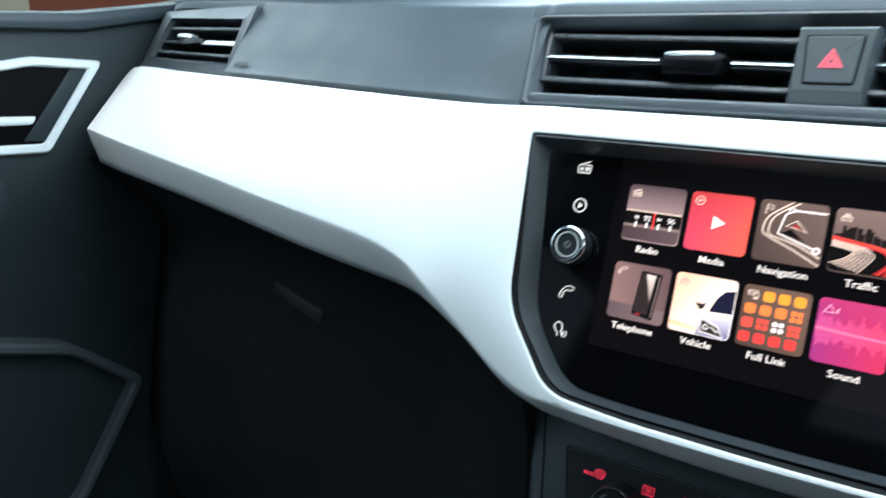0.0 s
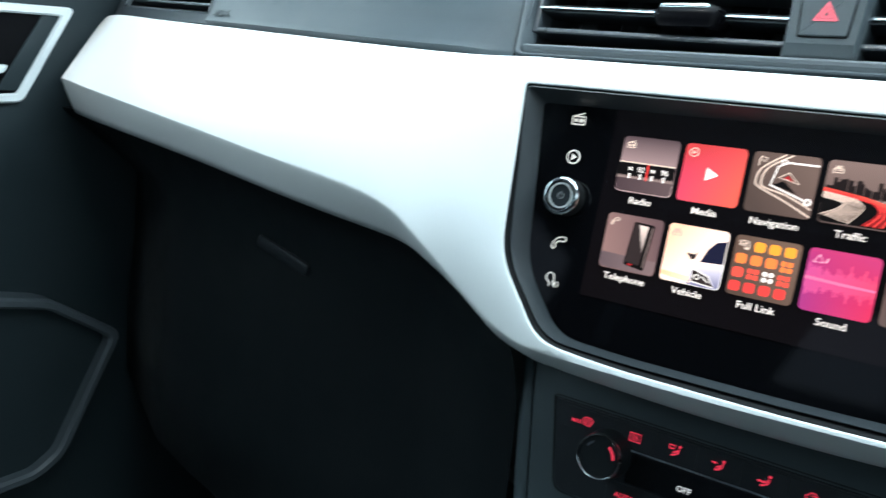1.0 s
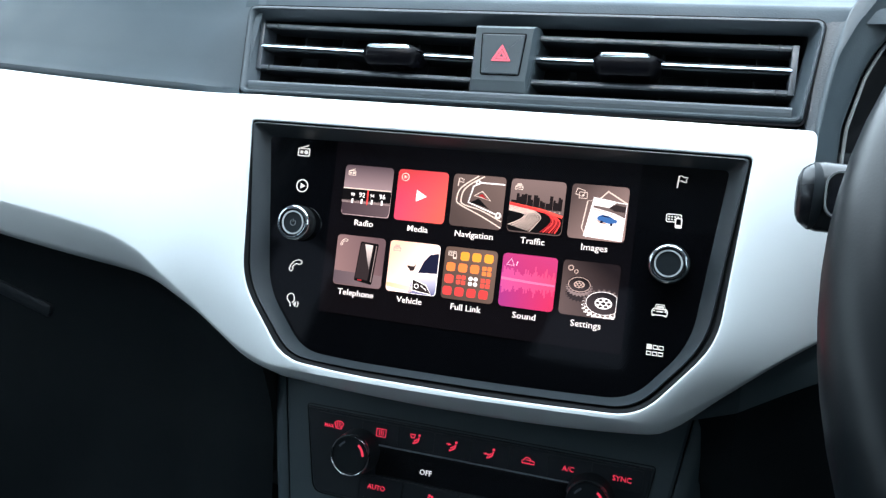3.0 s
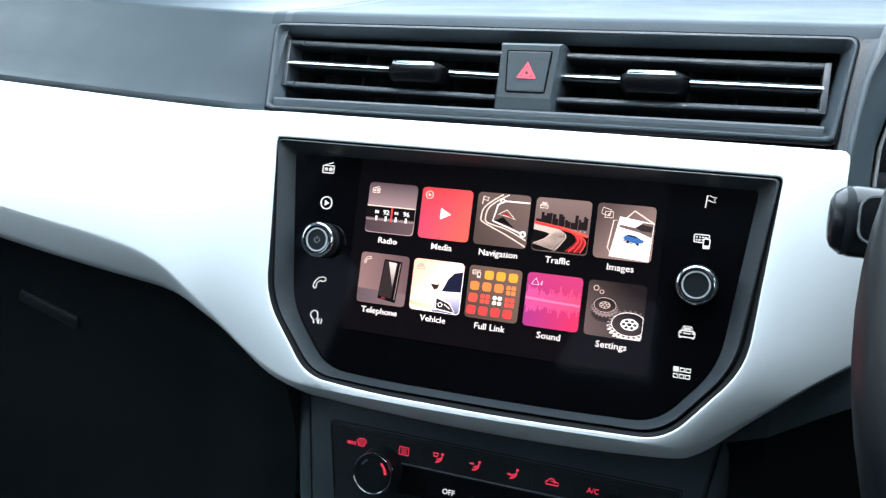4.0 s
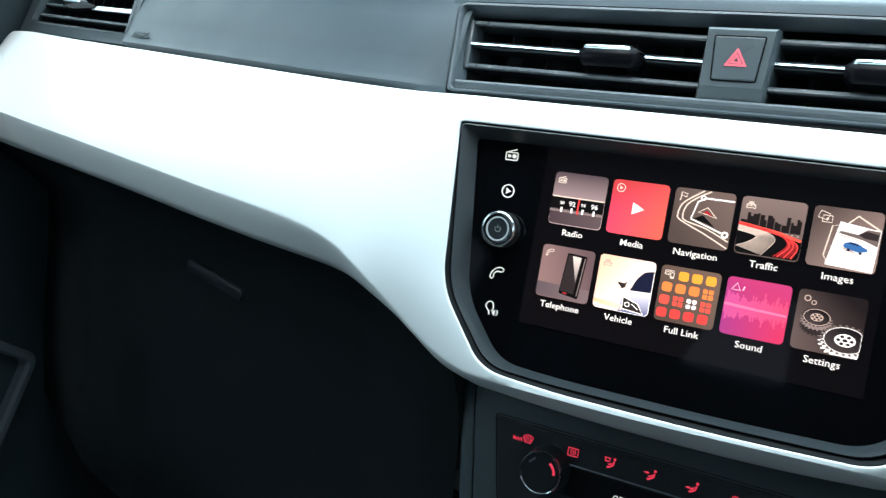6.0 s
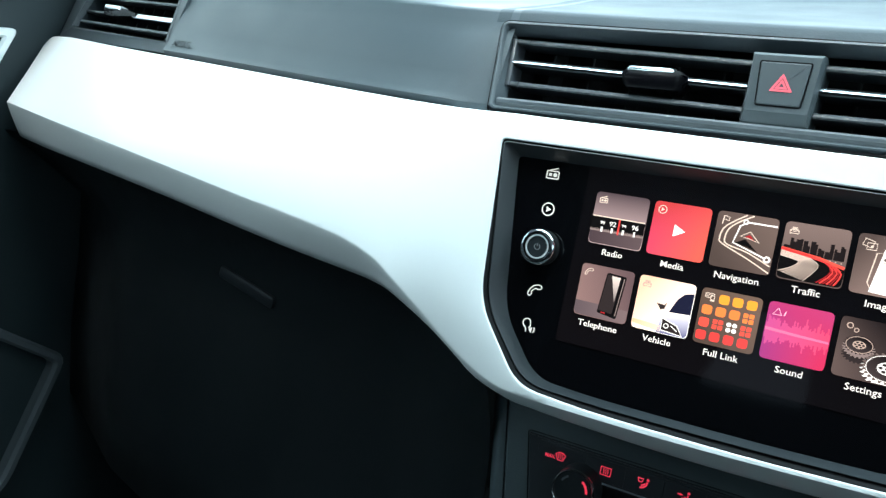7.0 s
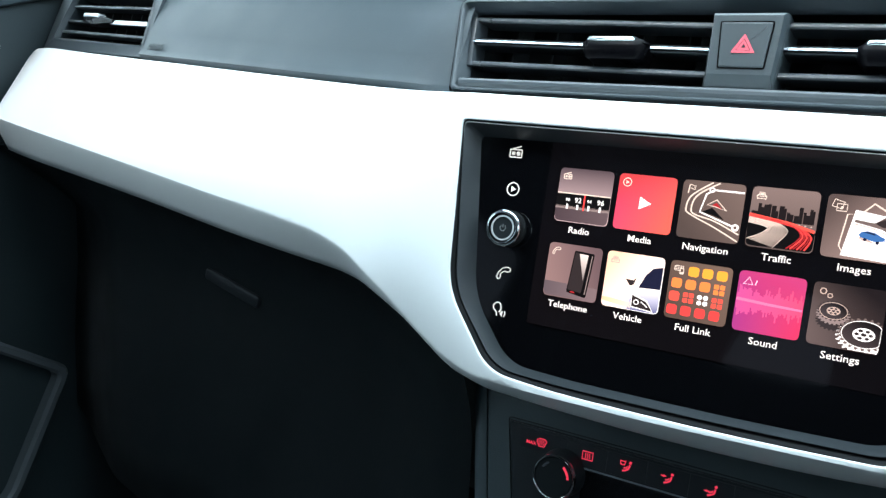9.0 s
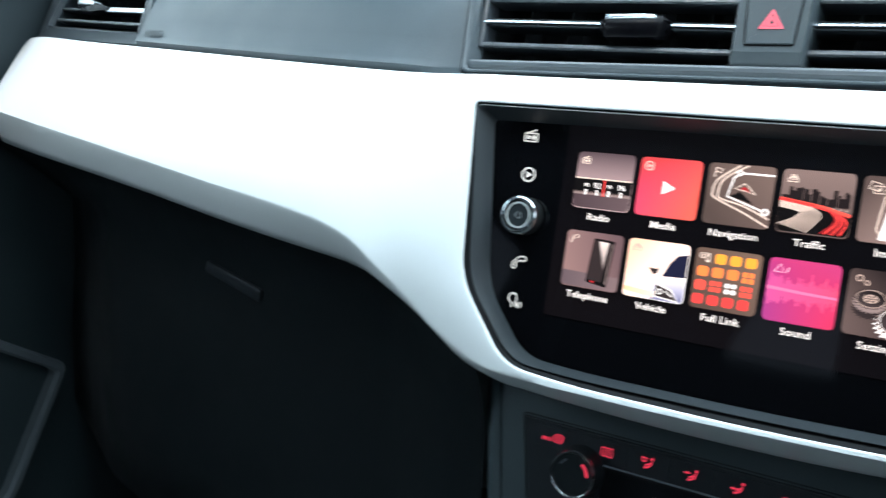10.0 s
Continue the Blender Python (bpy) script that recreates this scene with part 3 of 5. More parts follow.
        bm = bmesh.new()
        body = []
        for x, s in ((tab0, 0.45), (tab0 + 0.003, 0.9), (tab0 + 0.005, 1.0), (tab1 - 0.006, 1.0), (tab1 - 0.003, 0.85), (tab1, 0.35)):
            zt, zb = mid + 0.0026 * s, mid - 0.0083 * s
            f = 0.0240 - 0.0075 * s
            body.append([(x, f + 0.004, zb), (x, f + 0.001, zb + 0.0034), (x, f + 0.0005, zt - 0.0020), (x, f + 0.0022, zt), (x, 0.036, zt), (x, 0.036, zb)])
        loft(bm, body)
        tab = part_("slide_tab", bm, TABBLACK, root, "black sliding tab with a chrome top edge", sharp=40)
        bm = bmesh.new()
        m2 = mid - 0.0013
        loft(bm, [[(x, 0.0168 + d, m2 + 0.0020 + e), (x, 0.0160 + d, m2 + 0.0028 + e), (x, 0.0168 + d, m2 + 0.0042 + e), (x, 0.0196 + d, m2 + 0.0052 + e), (x, 0.0230, m2 + 0.0050 + e)] for x, d, e in ((tab0 + 0.0030, 0.002, -0.0006), (tab0 + 0.0048, 0.0, 0), (tab1 - 0.0075, 0.0, 0), (tab1 - 0.0058, 0.0015, -0.0004))])
        part_("chrome_cap", bm, CHROME, tab, "bright chrome cap", sharp=60)
    # hazard switch between the two halves
    HX = 0.0018
    wall = [(HX - 0.0168, 0.0775), (HX + 0.0152, 0.0775), (HX + 0.0174, 0.1158), (HX - 0.0174, 0.1158)]
    bm = bmesh.new()
    loft(bm, [at_y(wall, 0.055), at_y(wall, 0.0222), [(x, 0.0226 if z < 0.1 else 0.0165, z) for x, z in inset(wall, 0.0006)],
              [(x, y, z) for x, y, z in ((HX - 0.0154, 0.0186, 0.0846), (HX + 0.0142, 0.0186, 0.0846), (HX + 0.0158, 0.0130, 0.1130), (HX - 0.0158, 0.0130, 0.1130))]])
    house = part_("hazard_housing", bm, HOUSING, root, "charcoal housing of the hazard switch", sharp=18)

    def front(z):
        return 0.0195 - (z - 0.0800) * 0.197

    button = rounded([(HX - 0.0110, 0.0872), (HX + 0.0108, 0.0872), (HX + 0.0126, 0.1102), (HX - 0.0124, 0.1102)], 0.0014, 4)
    bm = slab(button, 0.0, 0.004)
    for v in bm.verts:
        v.co.y += front(v.co.z) - 0.0002
    part_("button_gap", bm, TABBLACK, house)
    bm = slab(inset(button, 0.0007), 0.0, 0.004, 0.0006)
    for v in bm.verts:
        v.co.y += front(v.co.z) - 0.0009
    part_("hazard_button", bm, HOUSING, house, sharp=8)
    tri = lambda k: rounded([(HX - 0.0060 * k, 0.0978 - 0.0033 * k), (HX + 0.0060 * k, 0.0978 - 0.0033 * k), (HX, 0.0978 + 0.0067 * k)], 0.0007 * k, 3)
    for big, small in ((0.92, 0.60), (0.50, 0.20)):
        bm = frame_ring(bmesh.new(), tri(big), tri(small), [(0, 0.001), (0, 0.0), (1, 0.0), (1, 0.001)])
        for v in bm.verts:
            v.co.y += front(v.co.z) - 0.0012
        part_("hazard_triangle", bm, HAZARD_RED, house, "glowing red warning triangle")
    return root


build_vents()


# ---- side air vent ----
def side_map(bm):
    """From a flat plan (x, depth, height over the strip) onto the dashboard's slanting face."""
    for v in bm.verts:
        x, d, h = v.co
        v.co = (x, top_y(x) + 0.007 + 0.27 * h + d, run(TOP_LINE, x) + h)
    return bm


def build_side_vent():
    o = (-0.6, top_y(-0.6), run(TOP_LINE, -0.6))
    root = thing("side_air_vent", o, "charcoal corner air vent at the door end of the dashboard", "air vent")
    outer = rounded([(-0.742, 0.004), (-0.512, 0.004), (-0.512, 0.074), (-0.742, 0.074)], 0.001, 3)
    inner = rounded([(-0.706, 0.0150), (-0.5165, 0.0150), (-0.5245, 0.0585), (-0.690, 0.0600)], 0.003, 3)
    bm = frame_ring(bmesh.new(), outer, inner, [(0, 0.03), (0, 0.0), (0.80, -0.0005), (0.93, -0.0020), (1.0, 0.004), (1.02, 0.045)])
    part("frame", side_map(bm), FRAME, root, sharp=25)
    part("duct", side_map(box(-0.72, -0.51, 0.045, 0.048, 0.008, 0.066)), DUCT, root)
    for k in range(8):
        x = -0.675 + 0.020 * k
        part("vane", side_map(box(x - 0.0006, x + 0.0006, 0.020, 0.042, 0.013, 0.060)), VANE, root)
    for h in (0.0225, 0.0505):
        part("slat", side_map(blade(-0.700, -0.520, h, 0.0032, 0.002, 0.020)), SLAT, root)
    part("middle_slat", side_map(blade(-0.700, -0.522, 0.0345, 0.0030, 0.003, 0.020)), BUTTON, root)
    part("chrome_strip", side_map(bright_bar(-0.594, -0.5225, 0.0350, 0.0050, -0.0005)), LIT_CHROME, root, "bright chrome strip along the middle slat")
    bm = bmesh.new()
    loft(bm, [[(x, f, lo + 0.0006), (x, f - 0.0006, (lo + hi) / 2), (x, f, hi - 0.0006), (x, f + 0.002, hi), (x, 0.010, hi), (x, 0.010, lo)] for x, f, lo, hi in ((-0.647, -0.001, 0.0330, 0.0390), (-0.644, -0.004, 0.0305, 0.0402), (-0.615, -0.004, 0.0305, 0.0402), (-0.602, -0.003, 0.0320, 0.0388), (-0.588, -0.001, 0.0334, 0.0372))])
    tab = part("slide_tab", side_map(bm), TABBLACK, root, "black sliding tab with a chrome top edge", sharp=40)
    part("chrome_cap", side_map(box(-0.645, -0.614, -0.0062, 0.003, 0.0372, 0.0414, 0.0014)), LIT_CHROME, tab, "bright chrome cap")
    return root


build_side_vent()

airbag = thing("airbag_mark", (-0.488, top_y(-0.488) + 0.008, run(TOP_LINE, -0.488) + 0.0145), "small embossed airbag lettering on the dashboard", "lettering")
word = lettering("AIRBAG", 0, 0, 0.0056, 0, EMBOSS, airbag, "letters", depth=0.0002)
word.data.transform(Matrix.Translation(ORIGIN[airbag.name]))
word.rotation_euler = (radians(-14), radians(4), radians(-12))


# ---- screen with its knobs and touch keys ----
def glyph(name, shapes, mat, parent, y, label=""):
    bm = bmesh.new()
    for kind, *a in shapes:
        if kind == "line":
            line(a[0], a[1], y, y + 0.0003, bm)
        elif kind == "ring":
            line(disc(a[0], a[1], a[2], 24), a[3], y, y + 0.0003, bm, closed=True)
        elif kind == "loop":
            line(a[0], a[1], y, y + 0.0003, bm, closed=True)
        else:
            slab(a[0], y, y + 0.0003, bm=bm)
    return part(name, bm, mat, parent, label)


def spot(cx, cz, s):
    return lambda a, b: (cx + a * s, cz + b * s)


def radio_icon(cx, cz, s):
    p = spot(cx, cz, s)
    return [("loop", rounded([p(-1, -0.75), p(1, -0.75), p(1, 0.45), p(-1, 0.45)], 0.15 * s, 3), 0.20 * s), ("line", [p(-0.7, 0.5), p(0.8, 1.0)], 0.18 * s),
            ("fill", disc(*p(0.42, -0.15), 0.34 * s, 14)), ("fill", [p(-0.65, -0.4), p(-0.15, -0.4), p(-0.15, 0.1), p(-0.65, 0.1)])]


def play_icon(cx, cz, s):
    p = spot(cx, cz, s)
    return [("ring", cx, cz, s, 0.2 * s), ("fill", [p(-0.3, -0.48), p(0.55, 0), p(-0.3, 0.48)])]


def phone_icon(cx, cz, s):
    p = spot(cx, cz, s)
    hull = [(-1.08, -0.72), (-0.72, -0.98), (-0.40, -0.55), (-0.58, -0.28), (-0.22, 0.12), (0.22, 0.38), (0.42, 0.18), (0.98, 0.38), (0.98, 0.80), (0.45, 0.95), (-0.28, 0.70), (-0.88, 0.02)]
    return [("loop", rounded([p(*q) for q in hull], 0.13 * s, 3), 0.16 * s)]


def voice_icon(cx, cz, s):
    p = spot(cx, cz, s)
    head = [p(*q) for q in curve_through([(-0.25, -0.95), (-0.30, -0.45), (-0.85, 0.1), (-0.80, 0.65), (-0.35, 1.0), (0.15, 0.85), (0.30, 0.4), (0.32, -0.05), (0.05, -0.35)], 3)]
    return [("line", head, 0.16 * s), ("fill", [p(0.22, -0.62), p(0.62, -0.98), p(0.72, -0.10), p(0.30, -0.34)]), ("line", [p(0.92, -0.90), p(1.08, -0.50), p(0.98, -0.08)], 0.15 * s)]


def flag_icon(cx, cz, s):
    p = spot(cx, cz, s)
    return [("line", [p(-0.72, -1.15), p(-0.56, 0.98)], 0.25 * s), ("loop", [p(-0.5, 0.88), p(-0.15, 0.98), p(0.25, 0.74), p(0.92, 0.70), p(0.62, 0.30), p(0.80, -0.12), p(0.25, -0.08), p(-0.12, 0.14), p(-0.58, 0.02)], 0.18 * s)]


def link_icon(cx, cz, s):
    p = spot(cx, cz, s)
    keys = [("fill", [p(a - 0.13, b - 0.11), p(a + 0.13, b - 0.11), p(a + 0.13, b + 0.11), p(a - 0.13, b + 0.11)]) for a in (-0.78, -0.36, 0.06, 0.48) for b in (0.08, 0.47) if (a, b) != (0.48, 0.08)]
    board = [p(0.10, -0.26), p(-1.02, -0.26), p(-1.12, -0.16), p(-1.12, 0.72), p(-1.02, 0.82), p(0.80, 0.82), p(0.90, 0.72), p(0.90, 0.42)]
    return keys + [("line", board, 0.17 * s), ("loop", rounded([p(0.20, -1.05), p(1.02, -1.05), p(1.02, 0.28), p(0.20, 0.28)], 0.12 * s, 3), 0.17 * s),
                   ("fill", [p(0.22, -1.03), p(1.0, -1.03), p(1.0, -0.62), p(0.22, -0.62)])]


def car_icon(cx, cz, s):
    p = spot(cx, cz, s)
    return [("loop", [p(-0.78, 0.18), p(-0.52, 0.80), p(0.52, 0.80), p(0.78, 0.18)], 0.15 * s), ("fill", [p(-0.56, 0.36), p(0.56, 0.36), p(0.44, 0.66), p(-0.44, 0.66)]),
            ("loop", rounded([p(-0.98, -0.62), p(0.98, -0.62), p(1.0, 0.02), p(0.80, 0.24), p(-0.80, 0.24), p(-1.0, 0.02)], 0.1 * s, 2), 0.16 * s),
            ("fill", [p(-0.40, -0.22), p(0.40, -0.22), p(0.50, -0.04), p(-0.50, -0.04)]), ("fill", [p(-0.88, -0.14), p(-0.60, -0.20), p(-0.66, 0.02), p(-0.88, 0.06)]), ("fill", [p(0.60, -0.20), p(0.88, -0.14), p(0.88, 0.06), p(0.66, 0.02)]),
            ("fill", [p(-0.95, -0.80), p(-0.64, -0.80), p(-0.64, -0.60), p(-0.95, -0.60)]), ("fill", [p(0.64, -0.80), p(0.95, -0.80), p(0.95, -0.60), p(0.64, -0.60)])]


def grid_icon(cx, cz, s):
    p = spot(cx, cz, s)
    out = [("fill", [p(-1.1, 0.1), p(-0.42, 0.1), p(-0.42, 0.75), p(-1.1, 0.75)])]
    for a, b in ((0.02, 0.42), (0.75, 0.42), (-0.75, -0.42), (0.02, -0.42), (0.75, -0.42)):
        out.append(("loop", [p(a - 0.27, b - 0.22), p(a + 0.27, b - 0.22), p(a + 0.27, b + 0.22), p(a - 0.27, b + 0.22)], 0.17 * s))
    return out


def build_knob(root, cx, cz, power, size=1.0):
    bm = bmesh.new()
    n = 96
    rings = []
    for r, y in ((0.0098, 0.0), (0.0098, -0.0020), (0.0094, -0.0024), (0.0094, -0.0070)):
        rings.append([(cx + (r + (0.00018 if k % 2 and y < -0.0022 else 0)) * math.cos(2 * math.pi * k / n), y, cz + (r + (0.00018 if k % 2 and y < -0.0022 else 0)) * math.sin(2 * math.pi * k / n)) for k in range(n)])
    loft(bm, rings)
    knob = part("rotary_knob", bm, RUBBER, root, "black knurled rotary knob with a chrome ring")
    bm = bmesh.new()
    loft(bm, [at_y(disc(cx, cz, r, 48), y) for r, y in ((0.0096 * size, -0.0064), (0.0099 * size, -0.0071), (0.00975 * size, -0.0080), (0.0092 * size, -0.0087), (0.0084 * size, -0.0091), (0.0077 * size, -0.0090), (0.0074 * size, -0.0070))], caps=False)
    part("chrome_ring", bm, KNOB_CHROME, knob, "polished chrome ring", sharp=70)
    part("cap", turned(cx, cz, [(0.0073, -0.0070), (0.0072, -0.0080), (0.0064, -0.0084), (0.0060, -0.0080)], 48), KNOB, knob)
    part("ring_line", line(disc(cx, cz, 0.0062, 48), 0.0008, -0.00865, -0.0080, closed=True), RING_GREY, knob, "light grey ring on the cap")
    if power:
        arc = [(cx + 0.0016 * math.cos(a), cz + 0.0016 * math.sin(a)) for a in [radians(130 + 28 * k) for k in range(11)]]
        bm = line(arc, 0.0004, -0.0083, -0.0079)
        line([(cx, cz + 0.0002), (cx, cz + 0.0020)], 0.0004, -0.0083, -0.0079, bm)
        part("power_mark", bm, ICON_HALO, knob, "grey power mark")
    return knob


def build_screen():
    root = thing("infotainment_screen", (0, 0.004, -0.075), "black glass infotainment screen showing a lit menu of ten tiles", "car screen")
    def between(a, b, t, y):
        return [(p[0] + (q[0] - p[0]) * t, y(p, q) if callable(y) else y, p[1] + (q[1] - p[1]) * t) for p, q in zip(a, b)]

    def under(p, q):
        return strip_face(*p) + 0.0010

    bm = bmesh.new()
    loft(bm, [between(inset(LIP, -0.0006), RIDGE, 0, under), between(LIP, RIDGE, 0.15, under), between(LIP, RIDGE, 0.6, -0.0078), between(LIP, RIDGE, 1.0, -0.0072), between(LIP, RIDGE, 1.0, -0.002)], caps=False)
    part("gasket", bm, RUBBER, root, "dark gap between the white trim and the bezel")
    bm = bmesh.new()
    loft(bm, [between(RIDGE, PANE, t, y) for t, y in ((-0.02, -0.002), (0.0, -0.0086), (0.06, -0.0095), (0.13, -0.0097), (0.20, -0.0090), (1.0, 0.0002), (1.0, 0.004))], caps=False)
    part("bezel", bm, BEZEL, root, "charcoal bezel sloping in to the glass", sharp=24)
    part("glass_panel", slab(inset(PANE, -0.0006), 0.0, 0.004), GLASS_BLACK, root, "glossy black glass panel")
    part("display", slab(rect(-0.0825, 0.0825, -0.0505, 0.0465, 0.001), -0.0003, 0.001), UI_BACK, root, "lit dark brown display area")
    A = 0.1002
    Y = -0.0003
    for name, shapes, word in (("radio_key", radio_icon(-A - 0.0025, 0.0370, 0.0034), "backlit radio mark"), ("media_key", play_icon(-A - 0.0012, 0.0176, 0.0034), "backlit play mark"),
                               ("phone_key", phone_icon(-A + 0.0006, -0.0272, 0.0036), "backlit telephone mark"), ("voice_key", voice_icon(-A + 0.0008, -0.0467, 0.0037), "backlit voice mark"),
                               ("flag_key", flag_icon(A + 0.0018, 0.0368, 0.0028), "backlit flag mark"), ("link_key", link_icon(A + 0.0002, 0.0178, 0.0034), "backlit phone link mark"),
                               ("car_key", car_icon(A - 0.0018, -0.0266, 0.0036), "backlit car mark"), ("menu_key", grid_icon(A - 0.0020, -0.0461, 0.0037), "backlit menu mark")):
        glyph(name, shapes, ICON_WHITE, root, Y, word)
    build_knob(root, -A, -0.0035, True)
    build_knob(root, A, -0.0035, False, 0.95)

    W, H = 0.0284, 0.0274
    Y1, Y2, Y3, Y4, Y5 = -0.0006, -0.0009, -0.0011, -0.0013, -0.0015
    names = ("Radio", "Media", "Navigation", "Traffic", "Images", "Telephone", "Vehicle", "Full Link", "Sound", "Settings")
    faces = (T_RADIO, T_MEDIA, T_NAV, T_TRAFFIC, T_IMAGES, T_TEL, T_VEH, T_LINK, T_SOUND, T_SET)
    tiles = []
    for k, (word, mat) in enumerate(zip(names, faces)):
        cx, cz = 0.0011 + (k % 5 - 2) * 0.0313, 0.0179 if k < 5 else -0.0206
        outline = rounded([(cx - W / 2, cz - H / 2), (cx + W / 2, cz - H / 2), (cx + W / 2, cz + H / 2), (cx - W / 2, cz + H / 2)], 0.0024, 4)
        t = part("tile", slab(outline, Y1, 0.0), mat, root, "lit menu tile with coloured dots" if k == 7 else f"lit menu tile marked {word}")
        tiles.append((t, lambda a, b, cx=cx, cz=cz: (cx + a * W, cz + b * H)))
        lettering(word, cx, (0.0004 if k < 5 else -0.0380), 0.0032, Y1, UI_TEXT, root, "lettering", "white caption under the tile of dots" if k == 7 else f"white caption reading {word}", wide=1.08)

    def put(k, name, shapes, mat, y):
        glyph(name, shapes, mat, tiles[k][0], y)

    def mark(k, fn):
        p = tiles[k][1]
        put(k, "corner_mark", fn(*p(-0.35, 0.35), 0.0020), UI_PALE if k == 6 else UI_CREAM, Y2)

    # radio: a tuning scale
    t, p = tiles[0]
    put(0, "lower_band", [("fill", rounded([p(-0.49, -0.49), p(0.49, -0.49), p(0.5, -0.2), p(-0.5, -0.2)], [0.0022, 0.0022, 0.0001, 0.0001], 3))], T_RADIO_LOW, Y2)
    put(0, "scale_band", [("fill", [p(-0.5, -0.22), p(0.5, -0.22), p(0.5, 0.02), p(-0.5, 0.02)])], UI_BLACK, Y3)
    put(0, "scale_line", [("fill", [p(-0.49, 0.02), p(0.49, 0.02), p(0.49, 0.045), p(-0.49, 0.045)])], UI_CREAM, Y3)
    put(0, "scale_rail", [("fill", [p(-0.5, -0.255), p(0.5, -0.255), p(0.5, -0.20), p(-0.5, -0.20)])], UI_MID, Y3)
    for a, txt, cap in ((-0.28, "90", 0.0017), (-0.085, "92", 0.0026), (0.125, "94", 0.0017), (0.335, "96", 0.0026)):
        lettering(txt, *p(a, -0.085), cap, Y4, UI_WHITE, t, "scale_number")
        put(0, "scale_tick", [("fill", [p(a - 0.018, -0.26), p(a + 0.018, -0.26), p(a + 0.018, -0.165), p(a - 0.018, -0.165)])], UI_WHITE, Y4)
    put(0, "needle", [("fill", [p(0.02, -0.27), p(0.045, -0.27), p(0.045, 0.02), p(0.02, 0.02)])], UI_RED, Y5)
    mark(0, radio_icon)
    # media
    t, p = tiles[1]
    put(1, "play_mark", [("fill", rounded([p(-0.09, -0.115), p(0.12, 0.0), p(-0.09, 0.115)], 0.0005, 3))], UI_WHITE, Y3)
    mark(1, play_icon)
    # navigation: roads and an arrow
    t, p = tiles[2]
    for d in (0.0, 0.085):
        bend = curve_through([(-0.02 + d * 1.3, 0.485), (-0.22 + d, 0.34), (-0.36 + d, 0.20), (-0.40 + d, 0.02), (-0.34 + d, -0.08), (0.10, -0.27 + d * 1.2), (0.485, -0.46 + d * 1.4)], 4)
        put(2, "road", [("line", [p(*q) for q in bend], 0.0007)], UI_CREAM, Y2)
    put(2, "route", [("line", [p(0.49, 0.36), p(0.02, 0.36), p(-0.10, 0.28), p(-0.17, -0.03), p(0.36, -0.21)], 0.0008), ("ring", *p(-0.02, 0.36), 0.0010, 0.0006), ("ring", *p(0.42, -0.23), 0.0012, 0.0009)], UI_WHITE, Y3)
    put(2, "arrow_shadow", [("fill", [p(-0.14, -0.03), p(0.02, 0.06), p(0.24, -0.13), p(0.06, -0.07)])], UI_BLACK, Y3)
    put(2, "arrow", [("loop", [p(0.08, 0.20), p(0.25, 0.03), p(0.08, 0.08), p(-0.07, 0.10)], 0.0005)], UI_CREAM, Y4)
    put(2, "arrow_heart", [("fill", [p(0.08, 0.15), p(0.18, 0.05), p(0.08, 0.085), p(0.01, 0.10)])], UI_DEEP_RED, Y4)
    mark(2, flag_icon)
    # traffic: a skyline over light trails
    t, p = tiles[3]
    random.seed(4)
    sky_shapes, a = [], -0.47
    while a < 0.46:
        w, top = random.uniform(0.03, 0.075), random.uniform(0.08, 0.24)
        sky_shapes.append(("fill", [p(a, -0.04), p(min(0.49, a + w), -0.04), p(min(0.49, a + w), top), p(a, top)]))
        a += w + random.choice((0, 0, 0.01))
    put(3, "skyline", sky_shapes, ui("skyline_dark", lin(30, 24, 24)), Y2)
    put(3, "street_lights", [("fill", disc(*p(-0.42 + 0.085 * k, -0.015 - 0.006 * k), 0.00035, 8)) for k in range(11)], UI_PALE, Y4)
    put(3, "road_surface", [("fill", rounded([p(-0.49, -0.48), p(0.49, -0.48), p(0.5, -0.16), p(-0.5, 0.02)], [0.0022, 0.0022, 0.0001, 0.0001], 3))], UI_BLACK, Y3)
    for k in range(13):
        s = k / 12
        put(3, "light_trail", [("line", [p(*q) for q in curve_through([(-0.49, 0.0 - 0.10 * s), (-0.20 + 0.10 * (1 - s), -0.05 - 0.10 * s), (0.10 - 0.34 * s, -0.17 - 0.06 * s), (0.04 - 0.36 * s, -0.31 + 0.02 * s), (-0.08 - 0.40 * s, -0.47 + 0.10 * s)], 3)], 0.00034)], UI_PALE if k % 2 else UI_CREAM, Y4)
    for k in range(6):
        s = k / 5
        put(3, "light_trail", [("line", [p(*q) for q in curve_through([(-0.49, 0.03 - 0.02 * s), (0.0, -0.04 - 0.02 * s), (0.22 + 0.10 * s, -0.12 - 0.02 * s), (0.30 + 0.16 * s, -0.26), (0.12 + 0.26 * s, -0.46)], 3)], 0.0005 + 0.0002 * (k % 2))], UI_RED if k % 2 else UI_DEEP_RED, Y5)
    put(3, "light_trail", [("line", [p(-0.49, 0.03), p(0.1, -0.05), p(0.49, -0.15)], 0.0013)], UI_CORAL, Y5)
    mark(3, car_icon)
    # images: a stack of prints
    t, p = tiles[4]
    put(4, "print", [("loop", [p(-0.26, -0.30), p(-0.16, -0.46), p(-0.06, 0.22), p(-0.20, 0.20)], 0.0006), ("line", [p(-0.04, 0.20), p(0.14, 0.40), p(0.49, 0.20)], 0.0008)], UI_CREAM, Y2)
    put(4, "print", [("fill", [p(-0.22, -0.45), p(0.46, -0.485), p(0.49, 0.20), p(-0.10, 0.28)])], UI_WHITE, Y3)
